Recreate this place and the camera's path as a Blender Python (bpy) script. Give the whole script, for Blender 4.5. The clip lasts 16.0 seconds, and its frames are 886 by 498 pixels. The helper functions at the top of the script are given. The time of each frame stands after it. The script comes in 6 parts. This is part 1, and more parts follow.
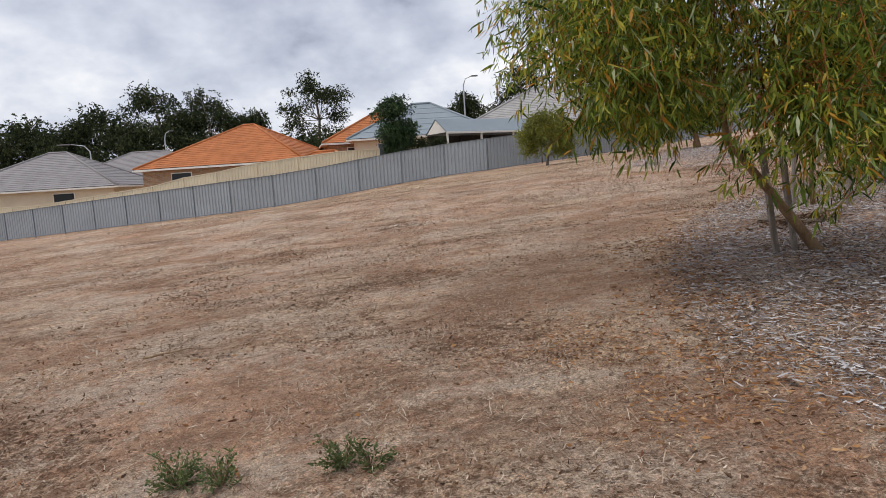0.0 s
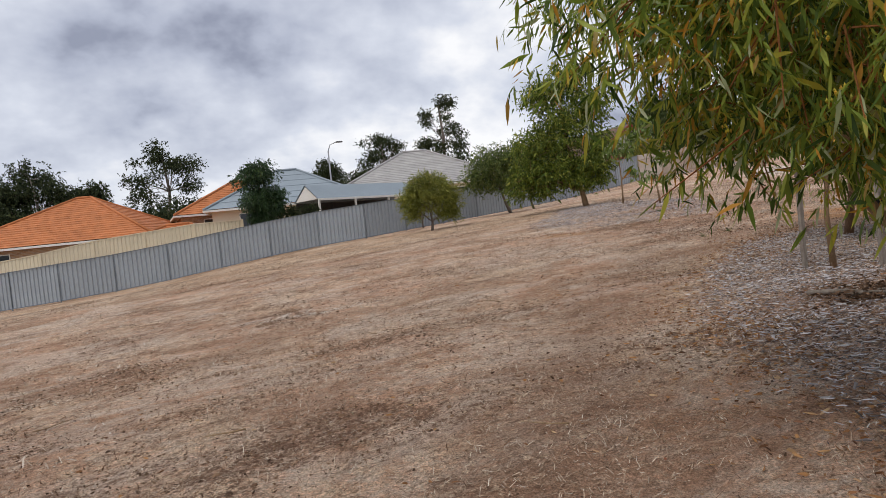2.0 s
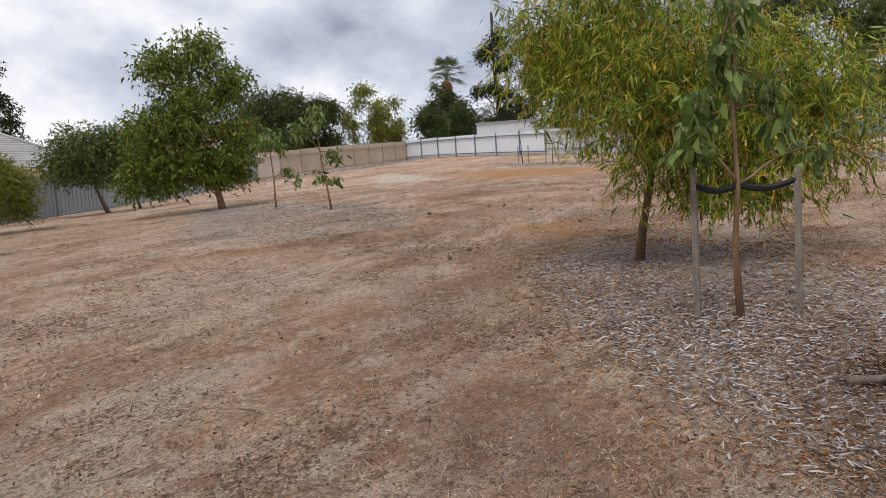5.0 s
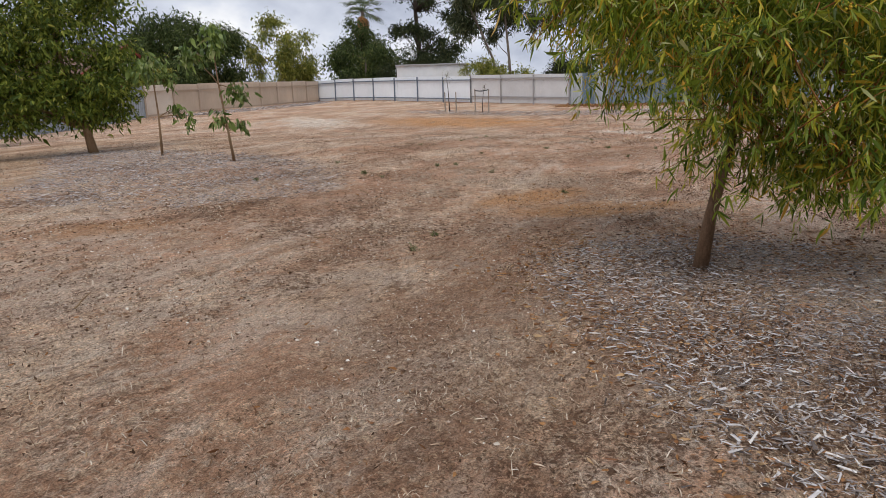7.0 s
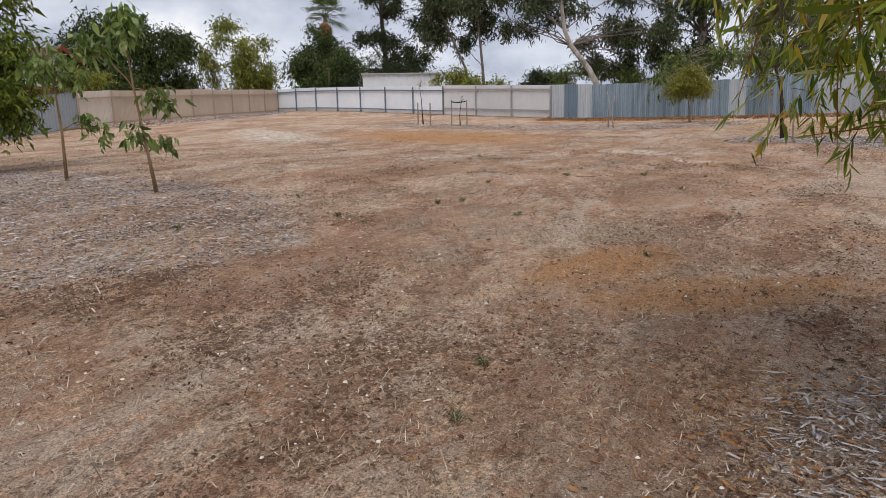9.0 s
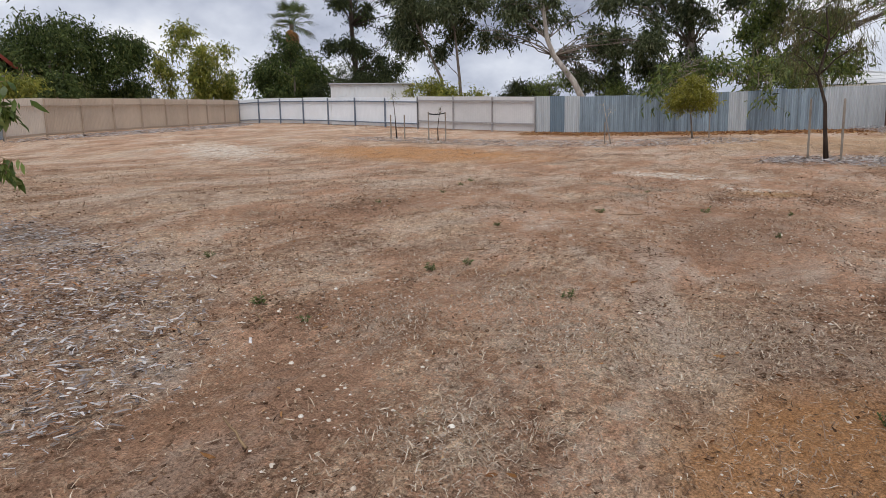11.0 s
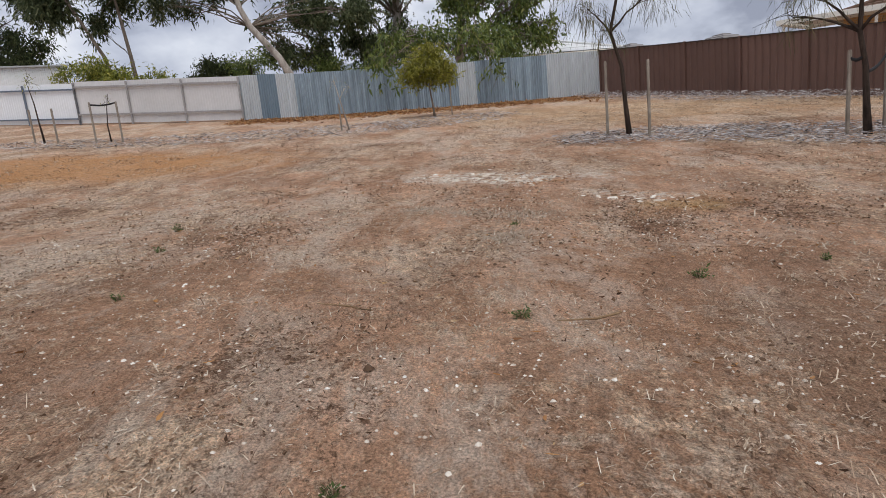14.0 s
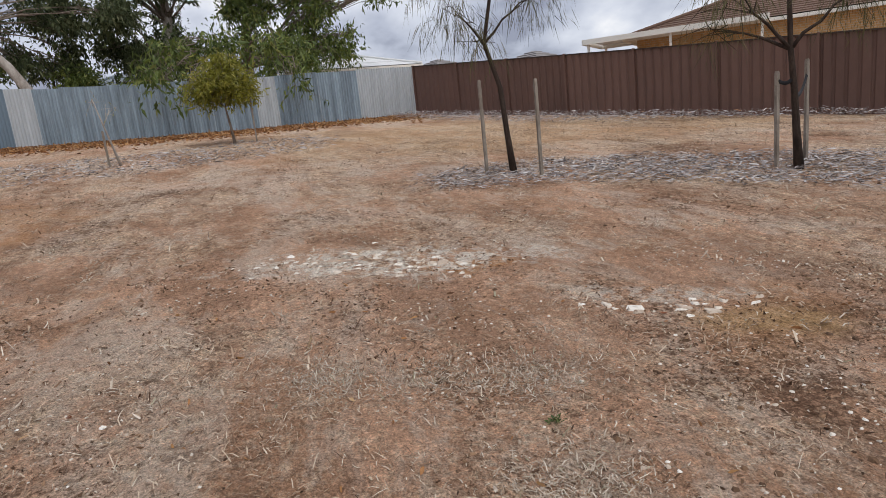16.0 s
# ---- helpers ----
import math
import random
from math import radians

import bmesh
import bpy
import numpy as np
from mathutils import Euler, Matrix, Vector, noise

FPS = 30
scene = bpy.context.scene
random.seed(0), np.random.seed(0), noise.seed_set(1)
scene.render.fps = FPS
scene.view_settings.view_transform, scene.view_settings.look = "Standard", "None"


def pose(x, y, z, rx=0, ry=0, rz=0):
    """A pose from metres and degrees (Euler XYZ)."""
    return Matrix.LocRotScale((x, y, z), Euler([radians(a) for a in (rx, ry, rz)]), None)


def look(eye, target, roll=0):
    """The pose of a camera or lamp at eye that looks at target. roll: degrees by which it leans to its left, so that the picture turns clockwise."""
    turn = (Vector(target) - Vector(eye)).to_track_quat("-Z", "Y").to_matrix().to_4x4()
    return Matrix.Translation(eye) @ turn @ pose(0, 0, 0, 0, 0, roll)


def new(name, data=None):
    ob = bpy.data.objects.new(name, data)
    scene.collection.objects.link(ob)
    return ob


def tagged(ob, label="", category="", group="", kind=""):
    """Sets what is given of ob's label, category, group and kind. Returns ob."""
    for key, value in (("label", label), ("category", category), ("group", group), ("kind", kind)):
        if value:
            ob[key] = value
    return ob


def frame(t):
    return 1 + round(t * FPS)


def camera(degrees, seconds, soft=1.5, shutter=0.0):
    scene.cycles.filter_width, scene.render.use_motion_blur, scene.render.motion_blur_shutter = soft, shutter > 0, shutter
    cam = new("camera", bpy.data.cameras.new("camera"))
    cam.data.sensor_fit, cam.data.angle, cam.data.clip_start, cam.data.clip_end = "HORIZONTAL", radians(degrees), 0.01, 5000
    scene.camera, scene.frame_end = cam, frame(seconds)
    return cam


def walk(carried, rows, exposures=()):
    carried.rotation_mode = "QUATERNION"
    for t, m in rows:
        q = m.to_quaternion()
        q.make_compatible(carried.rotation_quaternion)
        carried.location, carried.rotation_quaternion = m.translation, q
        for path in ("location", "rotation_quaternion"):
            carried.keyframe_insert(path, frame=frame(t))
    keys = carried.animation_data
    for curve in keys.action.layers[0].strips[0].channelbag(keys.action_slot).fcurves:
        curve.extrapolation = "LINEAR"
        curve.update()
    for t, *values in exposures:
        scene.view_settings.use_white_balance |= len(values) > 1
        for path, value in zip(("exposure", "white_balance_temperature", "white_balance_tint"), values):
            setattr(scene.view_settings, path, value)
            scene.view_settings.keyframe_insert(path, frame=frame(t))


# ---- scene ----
cam = camera(70.5, 16.0, soft=0.7)
METRES, EYE, TILT, LEAN, TURN = 25.4, 1.5, 1.0, -4.25, 0.0
ROWS = [
    (0.0, 0.0, 0.0, 0.0, -1.29, -8.0, 7.72),
    (0.5, -0.0049, 0.026, -0.0001, -6.9, -10.31, 8.2),
    (1.0, -0.0136, 0.0532, 0.0016, -3.5, -5.84, 9.05),
    (1.5, -0.0152, 0.0807, 0.0025, -14.17, -7.27, 8.3),
    (2.0, -0.0216, 0.1082, 0.0049, -13.96, -3.95, 9.73),
    (2.5, -0.0248, 0.1368, 0.0061, -23.03, -6.5, 8.31),
    (3.0, -0.0295, 0.1644, 0.0099, -26.35, -4.63, 9.1),
    (3.5, -0.0264, 0.1901, 0.0114, -36.43, -6.15, 8.49),
    (4.0, -0.0276, 0.2204, 0.0131, -39.15, -7.65, 7.9),
    (4.5, -0.0207, 0.2496, 0.0135, -45.11, -7.59, 7.18),
    (7.0, 0.0656, 0.3614, 0.0132, -58.44, -14.54, 3.16),
    (7.5, 0.0879, 0.3847, 0.0122, -56.54, -14.66, 2.91),
    (8.0, 0.1117, 0.4054, 0.0114, -60.52, -15.45, 2.27),
    (8.5, 0.1374, 0.4272, 0.0122, -61.19, -14.18, 2.35),
    (11.0, 0.2722, 0.5141, 0.009, -64.4, -12.63, 1.96),
    (11.5, 0.3021, 0.532, 0.0096, -60.39, -11.93, 3.94),
    (12.0, 0.3351, 0.5454, 0.0097, -72.47, -11.04, 3.08),
    (12.5, 0.3645, 0.5612, 0.0086, -83.51, -12.71, 3.27),
    (13.0, 0.3963, 0.5757, 0.0086, -86.99, -12.29, 3.3),
    (13.5, 0.4279, 0.5884, 0.0093, -85.19, -13.69, 3.41),
    (14.0, 0.4626, 0.5966, 0.008, -91.18, -15.8, 4.28),
    (14.5, 0.4947, 0.6038, 0.0096, -97.9, -17.57, 2.76),
    (15.0, 0.5292, 0.6095, 0.0113, -102.37, -17.17, 3.52),
    (15.5, 0.5622, 0.615, 0.0123, -109.28, -17.45, 3.48),
    (16.0, 0.5974, 0.6191, 0.0132, -110.48, -15.89, 3.6),
]
walk(cam, [(t, pose(0, 0, EYE, TILT, LEAN, TURN) @ pose(METRES * x, METRES * y, METRES * z, 90 + pitch, roll, yaw)) for t, x, y, z, yaw, pitch, roll in ROWS], [(0.0, 0.22), (16.0, 0.22)])


def world_sky():
    w = bpy.data.worlds.new("sky")
    scene.world = w
    w.use_nodes = True
    nt = w.node_tree
    nt.nodes.clear()
    N, L = nt.nodes.new, nt.links.new
    out = N("ShaderNodeOutputWorld")
    sky = N("ShaderNodeTexSky")
    sky.sky_type = "NISHITA"
    sky.sun_disc = False
    sky.sun_elevation, sky.sun_rotation = radians(SUN_EL), radians(SUN_AZ)
    blue = N("ShaderNodeBackground")
    blue.inputs[1].default_value = 0.1
    L(sky.outputs[0], blue.inputs[0])
    # cloud deck: the direction laid onto a plane overhead, so clouds shrink towards the horizon
    tc = N("ShaderNodeTexCoord")
    sep = N("ShaderNodeSeparateXYZ")
    L(tc.outputs["Generated"], sep.inputs[0])
    zz = N("ShaderNodeMath")
    zz.operation = "ADD"
    zz.inputs[1].default_value = 0.5
    mx = N("ShaderNodeMath")
    mx.operation = "MAXIMUM"
    mx.inputs[1].default_value = 0.0
    L(sep.outputs[2], mx.inputs[0])
    L(mx.outputs[0], zz.inputs[0])
    comb = N("ShaderNodeCombineXYZ")
    for i in (0, 1):
        d = N("ShaderNodeMath")
        d.operation = "DIVIDE"
        L(sep.outputs[i], d.inputs[0])
        L(zz.outputs[0], d.inputs[1])
        L(d.outputs[0], comb.inputs[i])

    def fac(scale, detail, rough, dist, loc):
        mp = N("ShaderNodeMapping")
        mp.inputs["Location"].default_value = loc
        L(comb.outputs[0], mp.inputs[0])
        no = N("ShaderNodeTexNoise")
        no.inputs["Scale"].default_value = scale
        no.inputs["Detail"].default_value = detail
        no.inputs["Roughness"].default_value = rough
        no.inputs["Distortion"].default_value = dist
        L(mp.outputs[0], no.inputs["Vector"])
        return no.outputs["Fac"]

    big = fac(1.6, 5, 0.5, 0.0, (3.1, 1.7, 0))
    small = fac(4.4, 5, 0.52, 0.0, (0.4, 7.2, 0))
    mix = N("ShaderNodeMix")
    mix.inputs[0].default_value = 0.44
    L(big, mix.inputs[2])
    L(small, mix.inputs[3])
    ramp = N("ShaderNodeValToRGB")
    e = ramp.color_ramp.elements
    e[0].position, e[0].color = 0.38, (0.31, 0.335, 0.43, 1)
    e[1].position, e[1].color = 0.60, (1.0, 1.0, 1.02, 1)
    m = e.new(0.43)
    m.color = (0.48, 0.515, 0.625, 1)
    m = e.new(0.52)
    m.color = (0.70, 0.735, 0.83, 1)
    L(mix.outputs[0], ramp.inputs[0])
    cloud = N("ShaderNodeBackground")
    cloud.inputs[1].default_value = CLOUD
    L(ramp.outputs[0], cloud.inputs[0])
    ms = N("ShaderNodeMixShader")
    ms.inputs[0].default_value = 0.94
    L(blue.outputs[0], ms.inputs[1])
    L(cloud.outputs[0], ms.inputs[2])
    L(ms.outputs[0], out.inputs[0])


SUN_EL, SUN_AZ, CLOUD = 61.0, 245.0, 0.87
world_sky()
sun = new("sun", bpy.data.lights.new("sun", "SUN"))
sun.data.energy, sun.data.angle, sun.data.color = 1.5, radians(32), (1.0, 0.96, 0.9)
sun.matrix_world = look((-17, -8, 34), (0, 0, 0))


# ---- materials ----
class Mat:
    """A principled material and short ways to hang textures on it."""

    def __init__(self, name, rough=0.8, metal=0.0, spec=0.3):
        self.m = bpy.data.materials.new(name)
        self.m.use_nodes = True
        self.nt = self.m.node_tree
        self.b = self.nt.nodes["Principled BSDF"]
        self.b.inputs["Roughness"].default_value = rough
        self.b.inputs["Metallic"].default_value = metal
        self.b.inputs["Specular IOR Level"].default_value = spec
        self.pos = self.n("ShaderNodeNewGeometry").outputs["Position"]

    def n(self, kind):
        return self.nt.nodes.new(kind)

    def link(self, a, b):
        self.nt.links.new(a, b)

    def noise(self, scale, detail=4, rough=0.6, stretch=None, dist=0.0, vec=None):
        t = self.n("ShaderNodeTexNoise")
        t.inputs["Scale"].default_value = scale
        t.inputs["Detail"].default_value = detail
        t.inputs["Roughness"].default_value = rough
        t.inputs["Distortion"].default_value = dist
        v = vec or self.pos
        if stretch:
            mp = self.n("ShaderNodeMapping")
            mp.inputs["Scale"].default_value = stretch
            self.link(v, mp.inputs[0])
            v = mp.outputs[0]
        self.link(v, t.inputs["Vector"])
        return t.outputs["Fac"]

    def ramp(self, f, lo, hi, a=0.0, b=1.0):
        r = self.n("ShaderNodeMapRange")
        r.inputs["From Min"].default_value, r.inputs["From Max"].default_value = lo, hi
        r.inputs["To Min"].default_value, r.inputs["To Max"].default_value = a, b
        self.link(f, r.inputs["Value"])
        return r.outputs[0]

    def math(self, op, a, b):
        k = self.n("ShaderNodeMath")
        k.operation = op
        for i, v in enumerate((a, b)):
            if isinstance(v, (int, float)):
                k.inputs[i].default_value = v
            else:
                self.link(v, k.inputs[i])
        return k.outputs[0]

    def mix(self, f, a, b):
        k = self.n("ShaderNodeMix")
        k.data_type = "RGBA"
        if isinstance(f, (int, float)):
            k.inputs[0].default_value = f
        else:
            self.link(f, k.inputs[0])
        for i, v in ((6, a), (7, b)):
            if isinstance(v, tuple):
                k.inputs[i].default_value = (*v, 1)
            else:
                self.link(v, k.inputs[i])
        return k.outputs[2]

    def shade(self, col, f, lo, hi, a=0.25, b=0.75):
        """col times a grey between lo and hi by f."""
        k = self.n("ShaderNodeMix")
        k.data_type, k.blend_type = "RGBA", "MULTIPLY"
        k.inputs[0].default_value = 1
        self.link(col, k.inputs[6])
        self.link(self.ramp(f, a, b, lo, hi), k.inputs[7])
        return k.outputs[2]

    def color(self, c):
        if isinstance(c, tuple):
            self.b.inputs["Base Color"].default_value = (*c, 1)
        else:
            self.link(c, self.b.inputs["Base Color"])

    def bump(self, f, dist=0.01, strength=0.6):
        k = self.n("ShaderNodeBump")
        k.inputs["Distance"].default_value, k.inputs["Strength"].default_value = dist, strength
        self.link(f, k.inputs["Height"])
        self.link(k.outputs[0], self.b.inputs["Normal"])

    def island(self):
        return self.n("ShaderNodeNewGeometry").outputs["Random Per Island"]

    def rand(self):
        return self.n("ShaderNodeObjectInfo").outputs["Random"]

    def pick(self, f, stops):
        r = self.n("ShaderNodeValToRGB")
        el = r.color_ramp.elements
        while len(el) > 1:
            el.remove(el[-1])
        el[0].position, el[0].color = stops[0][0], (*stops[0][1], 1)
        for p, c in stops[1:]:
            x = el.new(p)
            x.color = (*c, 1)
        self.link(f, r.inputs[0])
        return r.outputs[0]

    def ellipse(self, cx, cy, rx, ry, deg, soft=0.5, wob=0.5, scale=2.0):
        """1 inside an uneven ellipse on the ground, 0 outside."""
        s = self.n("ShaderNodeSeparateXYZ")
        self.link(self.pos, s.inputs[0])
        x, y = self.math("SUBTRACT", s.outputs[0], cx), self.math("SUBTRACT", s.outputs[1], cy)
        c, d = math.cos(radians(deg)), math.sin(radians(deg))
        u = self.math("ADD", self.math("MULTIPLY", x, c / rx), self.math("MULTIPLY", y, d / rx))
        v = self.math("ADD", self.math("MULTIPLY", x, -d / ry), self.math("MULTIPLY", y, c / ry))
        r = self.math("SQRT", self.math("ADD", self.math("MULTIPLY", u, u), self.math("MULTIPLY", v, v)), 0)
        r = self.math("ADD", r, self.math("MULTIPLY", self.math("SUBTRACT", self.noise(scale, 6, 0.65), 0.5), wob * 2))
        return self.ramp(r, 1 - soft, 1, 1, 0)


def ground_material():
    k = Mat("dry_ground", 0.95, spec=0.1)
    soil, straw, grey, dark = (0.57, 0.34, 0.222), (0.71, 0.505, 0.345), (0.625, 0.475, 0.36), (0.145, 0.078, 0.048)

    def layer(name):
        a = k.n("ShaderNodeAttribute")
        a.attribute_name = name
        return a.outputs["Fac"]

    edge = k.noise(5.0, 8, 0.75, dist=0.5)
    # how much dead grass still covers the soil, and where debris has gathered
    cover = k.math("ADD", layer("cover"), k.math("ADD", k.math("MULTIPLY", k.math("SUBTRACT", edge, 0.5), 2.2), k.math("MULTIPLY", k.math("SUBTRACT", k.noise(19, 6, 0.75), 0.5), 1.6)))
    dirt = k.math("ADD", layer("debris"), k.math("ADD", k.math("MULTIPLY", k.math("SUBTRACT", k.noise(6.0, 8, 0.8, dist=0.4), 0.5), 1.6), k.math("MULTIPLY", k.math("SUBTRACT", k.noise(26, 5, 0.75, dist=0.6), 0.5), 2.6)))
    fine, grit, speck = k.noise(22, 6, 0.75), k.noise(85, 4, 0.75), k.noise(38, 4, 0.7, dist=0.8)
    tone = k.noise(0.8, 6, 0.65, dist=0.5)
    bare = k.mix(k.ramp(tone, 0.4, 0.6), (0.385, 0.218, 0.133), soil)
    bare = k.mix(k.ramp(k.noise(30, 4, 0.7, dist=0.7), 0.58, 0.66, 0, 0.6), bare, (0.640, 0.468, 0.309))
    bare = k.shade(bare, fine, 0.72, 1.28, 0.36, 0.64)
    turf = k.mix(k.ramp(k.noise(1.4, 7, 0.7), 0.44, 0.56), straw, grey)
    turf = k.mix(k.ramp(speck, 0.52, 0.6, 0, 0.75), turf, (0.181, 0.108, 0.065))
    turf = k.mix(k.ramp(k.noise(48, 4, 0.7, dist=0.8), 0.54, 0.62, 0, 0.8), turf, (0.71, 0.585, 0.45))
    turf = k.shade(turf, fine, 0.6, 1.4, 0.36, 0.64)
    col = k.mix(k.ramp(cover, 0.3, 0.75), bare, turf)
    # bleached dead grass, and browner ground between
    pale = k.noise(1.5, 10, 0.78, stretch=(0.7, 1.4, 1), dist=0.5)
    col = k.mix(k.ramp(pale, 0.52, 0.62, 0, 0.5), col, (0.64, 0.53, 0.435))
    col = k.mix(k.ramp(pale, 0.38, 0.48, 0.5, 0), col, (0.25, 0.15, 0.10))
    drift = k.noise(0.55, 9, 0.72, stretch=(0.6, 1.3, 1), dist=0.6)
    col = k.mix(k.ramp(drift, 0.51, 0.6, 0, 0.5), col, (0.65, 0.535, 0.44))
    col = k.mix(k.ramp(drift, 0.41, 0.49, 0.5, 0), col, (0.27, 0.155, 0.10))
    col = k.mix(k.math("MULTIPLY", k.ellipse(-4.0, 28.0, 22.0, 9.0, 0, 0.5, scale=0.4), 0.3), col, (0.576, 0.421, 0.247))
    col = k.mix(k.math("MULTIPLY", k.ellipse(30.0, 9.0, 10.0, 5.0, 60, 0.5, scale=0.6), 0.36), col, (0.555, 0.370, 0.190))
    col = k.mix(k.ramp(dirt, 0.47, 0.72, 0, 0.85), col, dark)
    # brown trodden earth beside the mulch and along the way
    for cx, cy, rx, ry, a, f in ((0.9, 6.3, 2.6, 1.0, 62, 0.6), (2.6, 8.9, 1.7, 0.8, 48, 0.55), (4.9, 11.8, 1.5, 0.8, 35, 0.5), (14.2, 12.9, 1.9, 1.1, -10, 0.4)):
        col = k.mix(k.math("MULTIPLY", k.ellipse(cx, cy, rx, ry, a, 0.7, 0.8, 1.6), f), col, (0.25, 0.142, 0.09))
    # orange bare soil
    for cx, cy, rx, ry, a, f in ((25.2, 22.8, 5.8, 3.0, 80, 0.8), (9.7, 12.7, 1.1, 0.6, -30, 0.75), (9.4, 11.6, 1.6, 0.5, -55, 0.7), (17.9, 12.6, 1.0, 0.45, -60, 0.25), (5.7, 16.2, 0.95, 0.5, -30, 0.35)):
        col = k.mix(k.math("MULTIPLY", k.ellipse(cx, cy, rx, ry, a, 0.5, 0.4), f), col, (0.52, 0.26, 0.105))
    # rusty and ochre stains beside the chalk
    for cx, cy, rx, ry, a, f, c in ((19.9, 13.85, 0.5, 0.22, 67, 0.8, (0.42, 0.20, 0.08)), (17.85, 12.7, 0.6, 0.3, 60, 0.35, (0.60, 0.40, 0.18))):
        col = k.mix(k.math("MULTIPLY", k.ellipse(cx, cy, rx, ry, a, 0.6, 0.8, 3.0), f), col, c)
    # chalky ground showing through
    for cx, cy, rx, ry, a, f in ((20.35, 14.35, 1.75, 0.6, 67, 0.8), (18.5, 12.9, 0.9, 0.22, 60, 0.5), (23.6, 29.6, 4.0, 1.7, 60, 1.0), (-0.4, 13.1, 1.5, 0.35, -10, 0.55)):
        e = k.math("MULTIPLY", k.ellipse(cx, cy, rx, ry, a, 0.5, 0.9, 2.4), k.ramp(k.noise(7.0, 7, 0.75, dist=0.6), 0.47, 0.54))
        col = k.mix(k.math("MULTIPLY", e, f), col, (0.80, 0.74, 0.65))
    # loose bits and painted specks of shadow: many where grass covers the soil, few on worn earth
    speckle = k.ramp(layer("cover"), 0.2, 0.55, 0.3, 1.0)
    # the dark specks at scale 60 put tiny shadows between litter into the colour
    for sc, st, lo, hi, f, c in ((3.6, (1, 1.5, 1), 0.56, 0.61, 0.55, (0.16, 0.09, 0.057)), (60, None, 0.57, 0.63, 0.75, (0.10, 0.058, 0.037)), (11, (1, 1.6, 1), 0.565, 0.62, 0.7, (0.13, 0.072, 0.046)), (13, None, 0.57, 0.64, 0.5, (0.80, 0.62, 0.43))):
        col = k.mix(k.math("MULTIPLY", k.ramp(k.noise(sc, 6, 0.75, stretch=st, dist=0.7), lo, hi, 0, f), speckle), col, c)
    col = k.shade(col, grit, 0.56, 1.46, 0.36, 0.64)
    k.color(col)
    k.bump(k.math("ADD", k.math("MULTIPLY", k.noise(9, 5, 0.7, dist=0.5), 0.5), k.math("ADD", k.math("MULTIPLY", fine, 0.9), k.math("MULTIPLY", grit, 0.4))), 0.05, 1.0)
    return k.m


def plain(name, col, rough=0.7, var=0.12, scale=3.0, metal=0.0, spec=0.3, streak=None, bump=0.0, rand=0.0):
    """Paint, metal or plaster with weathering at two scales."""
    k = Mat(name, rough, metal, spec)
    c = k.mix(k.ramp(k.noise(scale, 5, 0.65, stretch=streak), 0.3, 0.7), tuple(v * (1 - var) for v in col), tuple(min(1, v * (1 + var)) for v in col))
    f = k.noise(scale * 14, 4, 0.7, stretch=streak)
    c = k.shade(c, f, 1 - var * 0.6, 1 + var * 0.6)
    if rand:
        mm = k.n("ShaderNodeMix")
        mm.data_type, mm.blend_type = "RGBA", "MULTIPLY"
        mm.inputs[0].default_value = 1
        k.link(c, mm.inputs[6])
        k.link(k.ramp(k.rand(), 0, 1, 1 - rand, 1 + rand), mm.inputs[7])
        c = mm.outputs[2]
    k.color(c)
    if bump:
        k.bump(f, bump)
    return k.m


def leaf_material(name, stops, rough=0.45, trans=0.35, spec=0.4):
    k = Mat(name, rough, spec=spec)
    c = k.pick(k.island(), stops)
    c = k.shade(c, k.noise(0.9, 3, 0.5), 0.75, 1.2)
    k.color(c)
    t = k.n("ShaderNodeBsdfTranslucent")
    k.link(c, t.inputs[0])
    ms = k.n("ShaderNodeMixShader")
    ms.inputs[0].default_value = trans
    k.link(k.b.outputs[0], ms.inputs[1])
    k.link(t.outputs[0], ms.inputs[2])
    k.link(ms.outputs[0], k.nt.nodes["Material Output"].inputs[0])
    return k.m


def bark_material(name, a, b, scale=9.0):
    k = Mat(name, 0.9, spec=0.15)
    f = k.noise(scale, 6, 0.7, stretch=(1, 1, 0.25), dist=0.4)
    k.color(k.shade(k.mix(k.ramp(f, 0.38, 0.62), a, b), k.noise(scale * 6, 4, 0.7), 0.75, 1.2))
    k.bump(f, 0.02, 0.8)
    return k.m


def island_material(name, stops, rough=0.9, trans=0.0):
    k = Mat(name, rough, spec=0.15)
    k.color(k.shade(k.pick(k.island(), stops), k.noise(60, 3, 0.6), 0.8, 1.15))
    return k.m


GROUND = ground_material()
FENCE_GREY = plain("grey_fence_steel", (0.31, 0.345, 0.375), 0.5, 0.08, 0.8, spec=0.4, rand=0.05)
FENCE_DARK = plain("fence_post_steel", (0.17, 0.195, 0.215), 0.5, 0.1, 2)
FENCE_BEIGE = plain("beige_fence_steel", (0.54, 0.435, 0.34), 0.6, 0.1, 0.9, rand=0.05, streak=(1, 1, 0.3))
BEIGE_POST = plain("beige_post_steel", (0.43, 0.34, 0.265), 0.6, 0.1, 2)
FENCE_WHITE = plain("white_fence_sheet", (0.76, 0.79, 0.83), 0.55, 0.06, 0.6, rand=0.03)
FENCE_PALE = plain("pale_grey_fence_sheet", (0.59, 0.585, 0.59), 0.6, 0.08, 0.6, rand=0.05)
FENCE_CREAM = plain("cream_fence_steel", (0.72, 0.62, 0.44), 0.6, 0.05, 0.8)
FENCE_BLEACHED = plain("bleached_beige_steel", (0.62, 0.54, 0.46), 0.6, 0.06, 0.9)
RAIL_STEEL = plain("blue_grey_rail", (0.14, 0.17, 0.22), 0.5, 0.15, 2)
RAIL_PALE = plain("pale_rail", (0.32, 0.31, 0.31), 0.6, 0.15, 2)
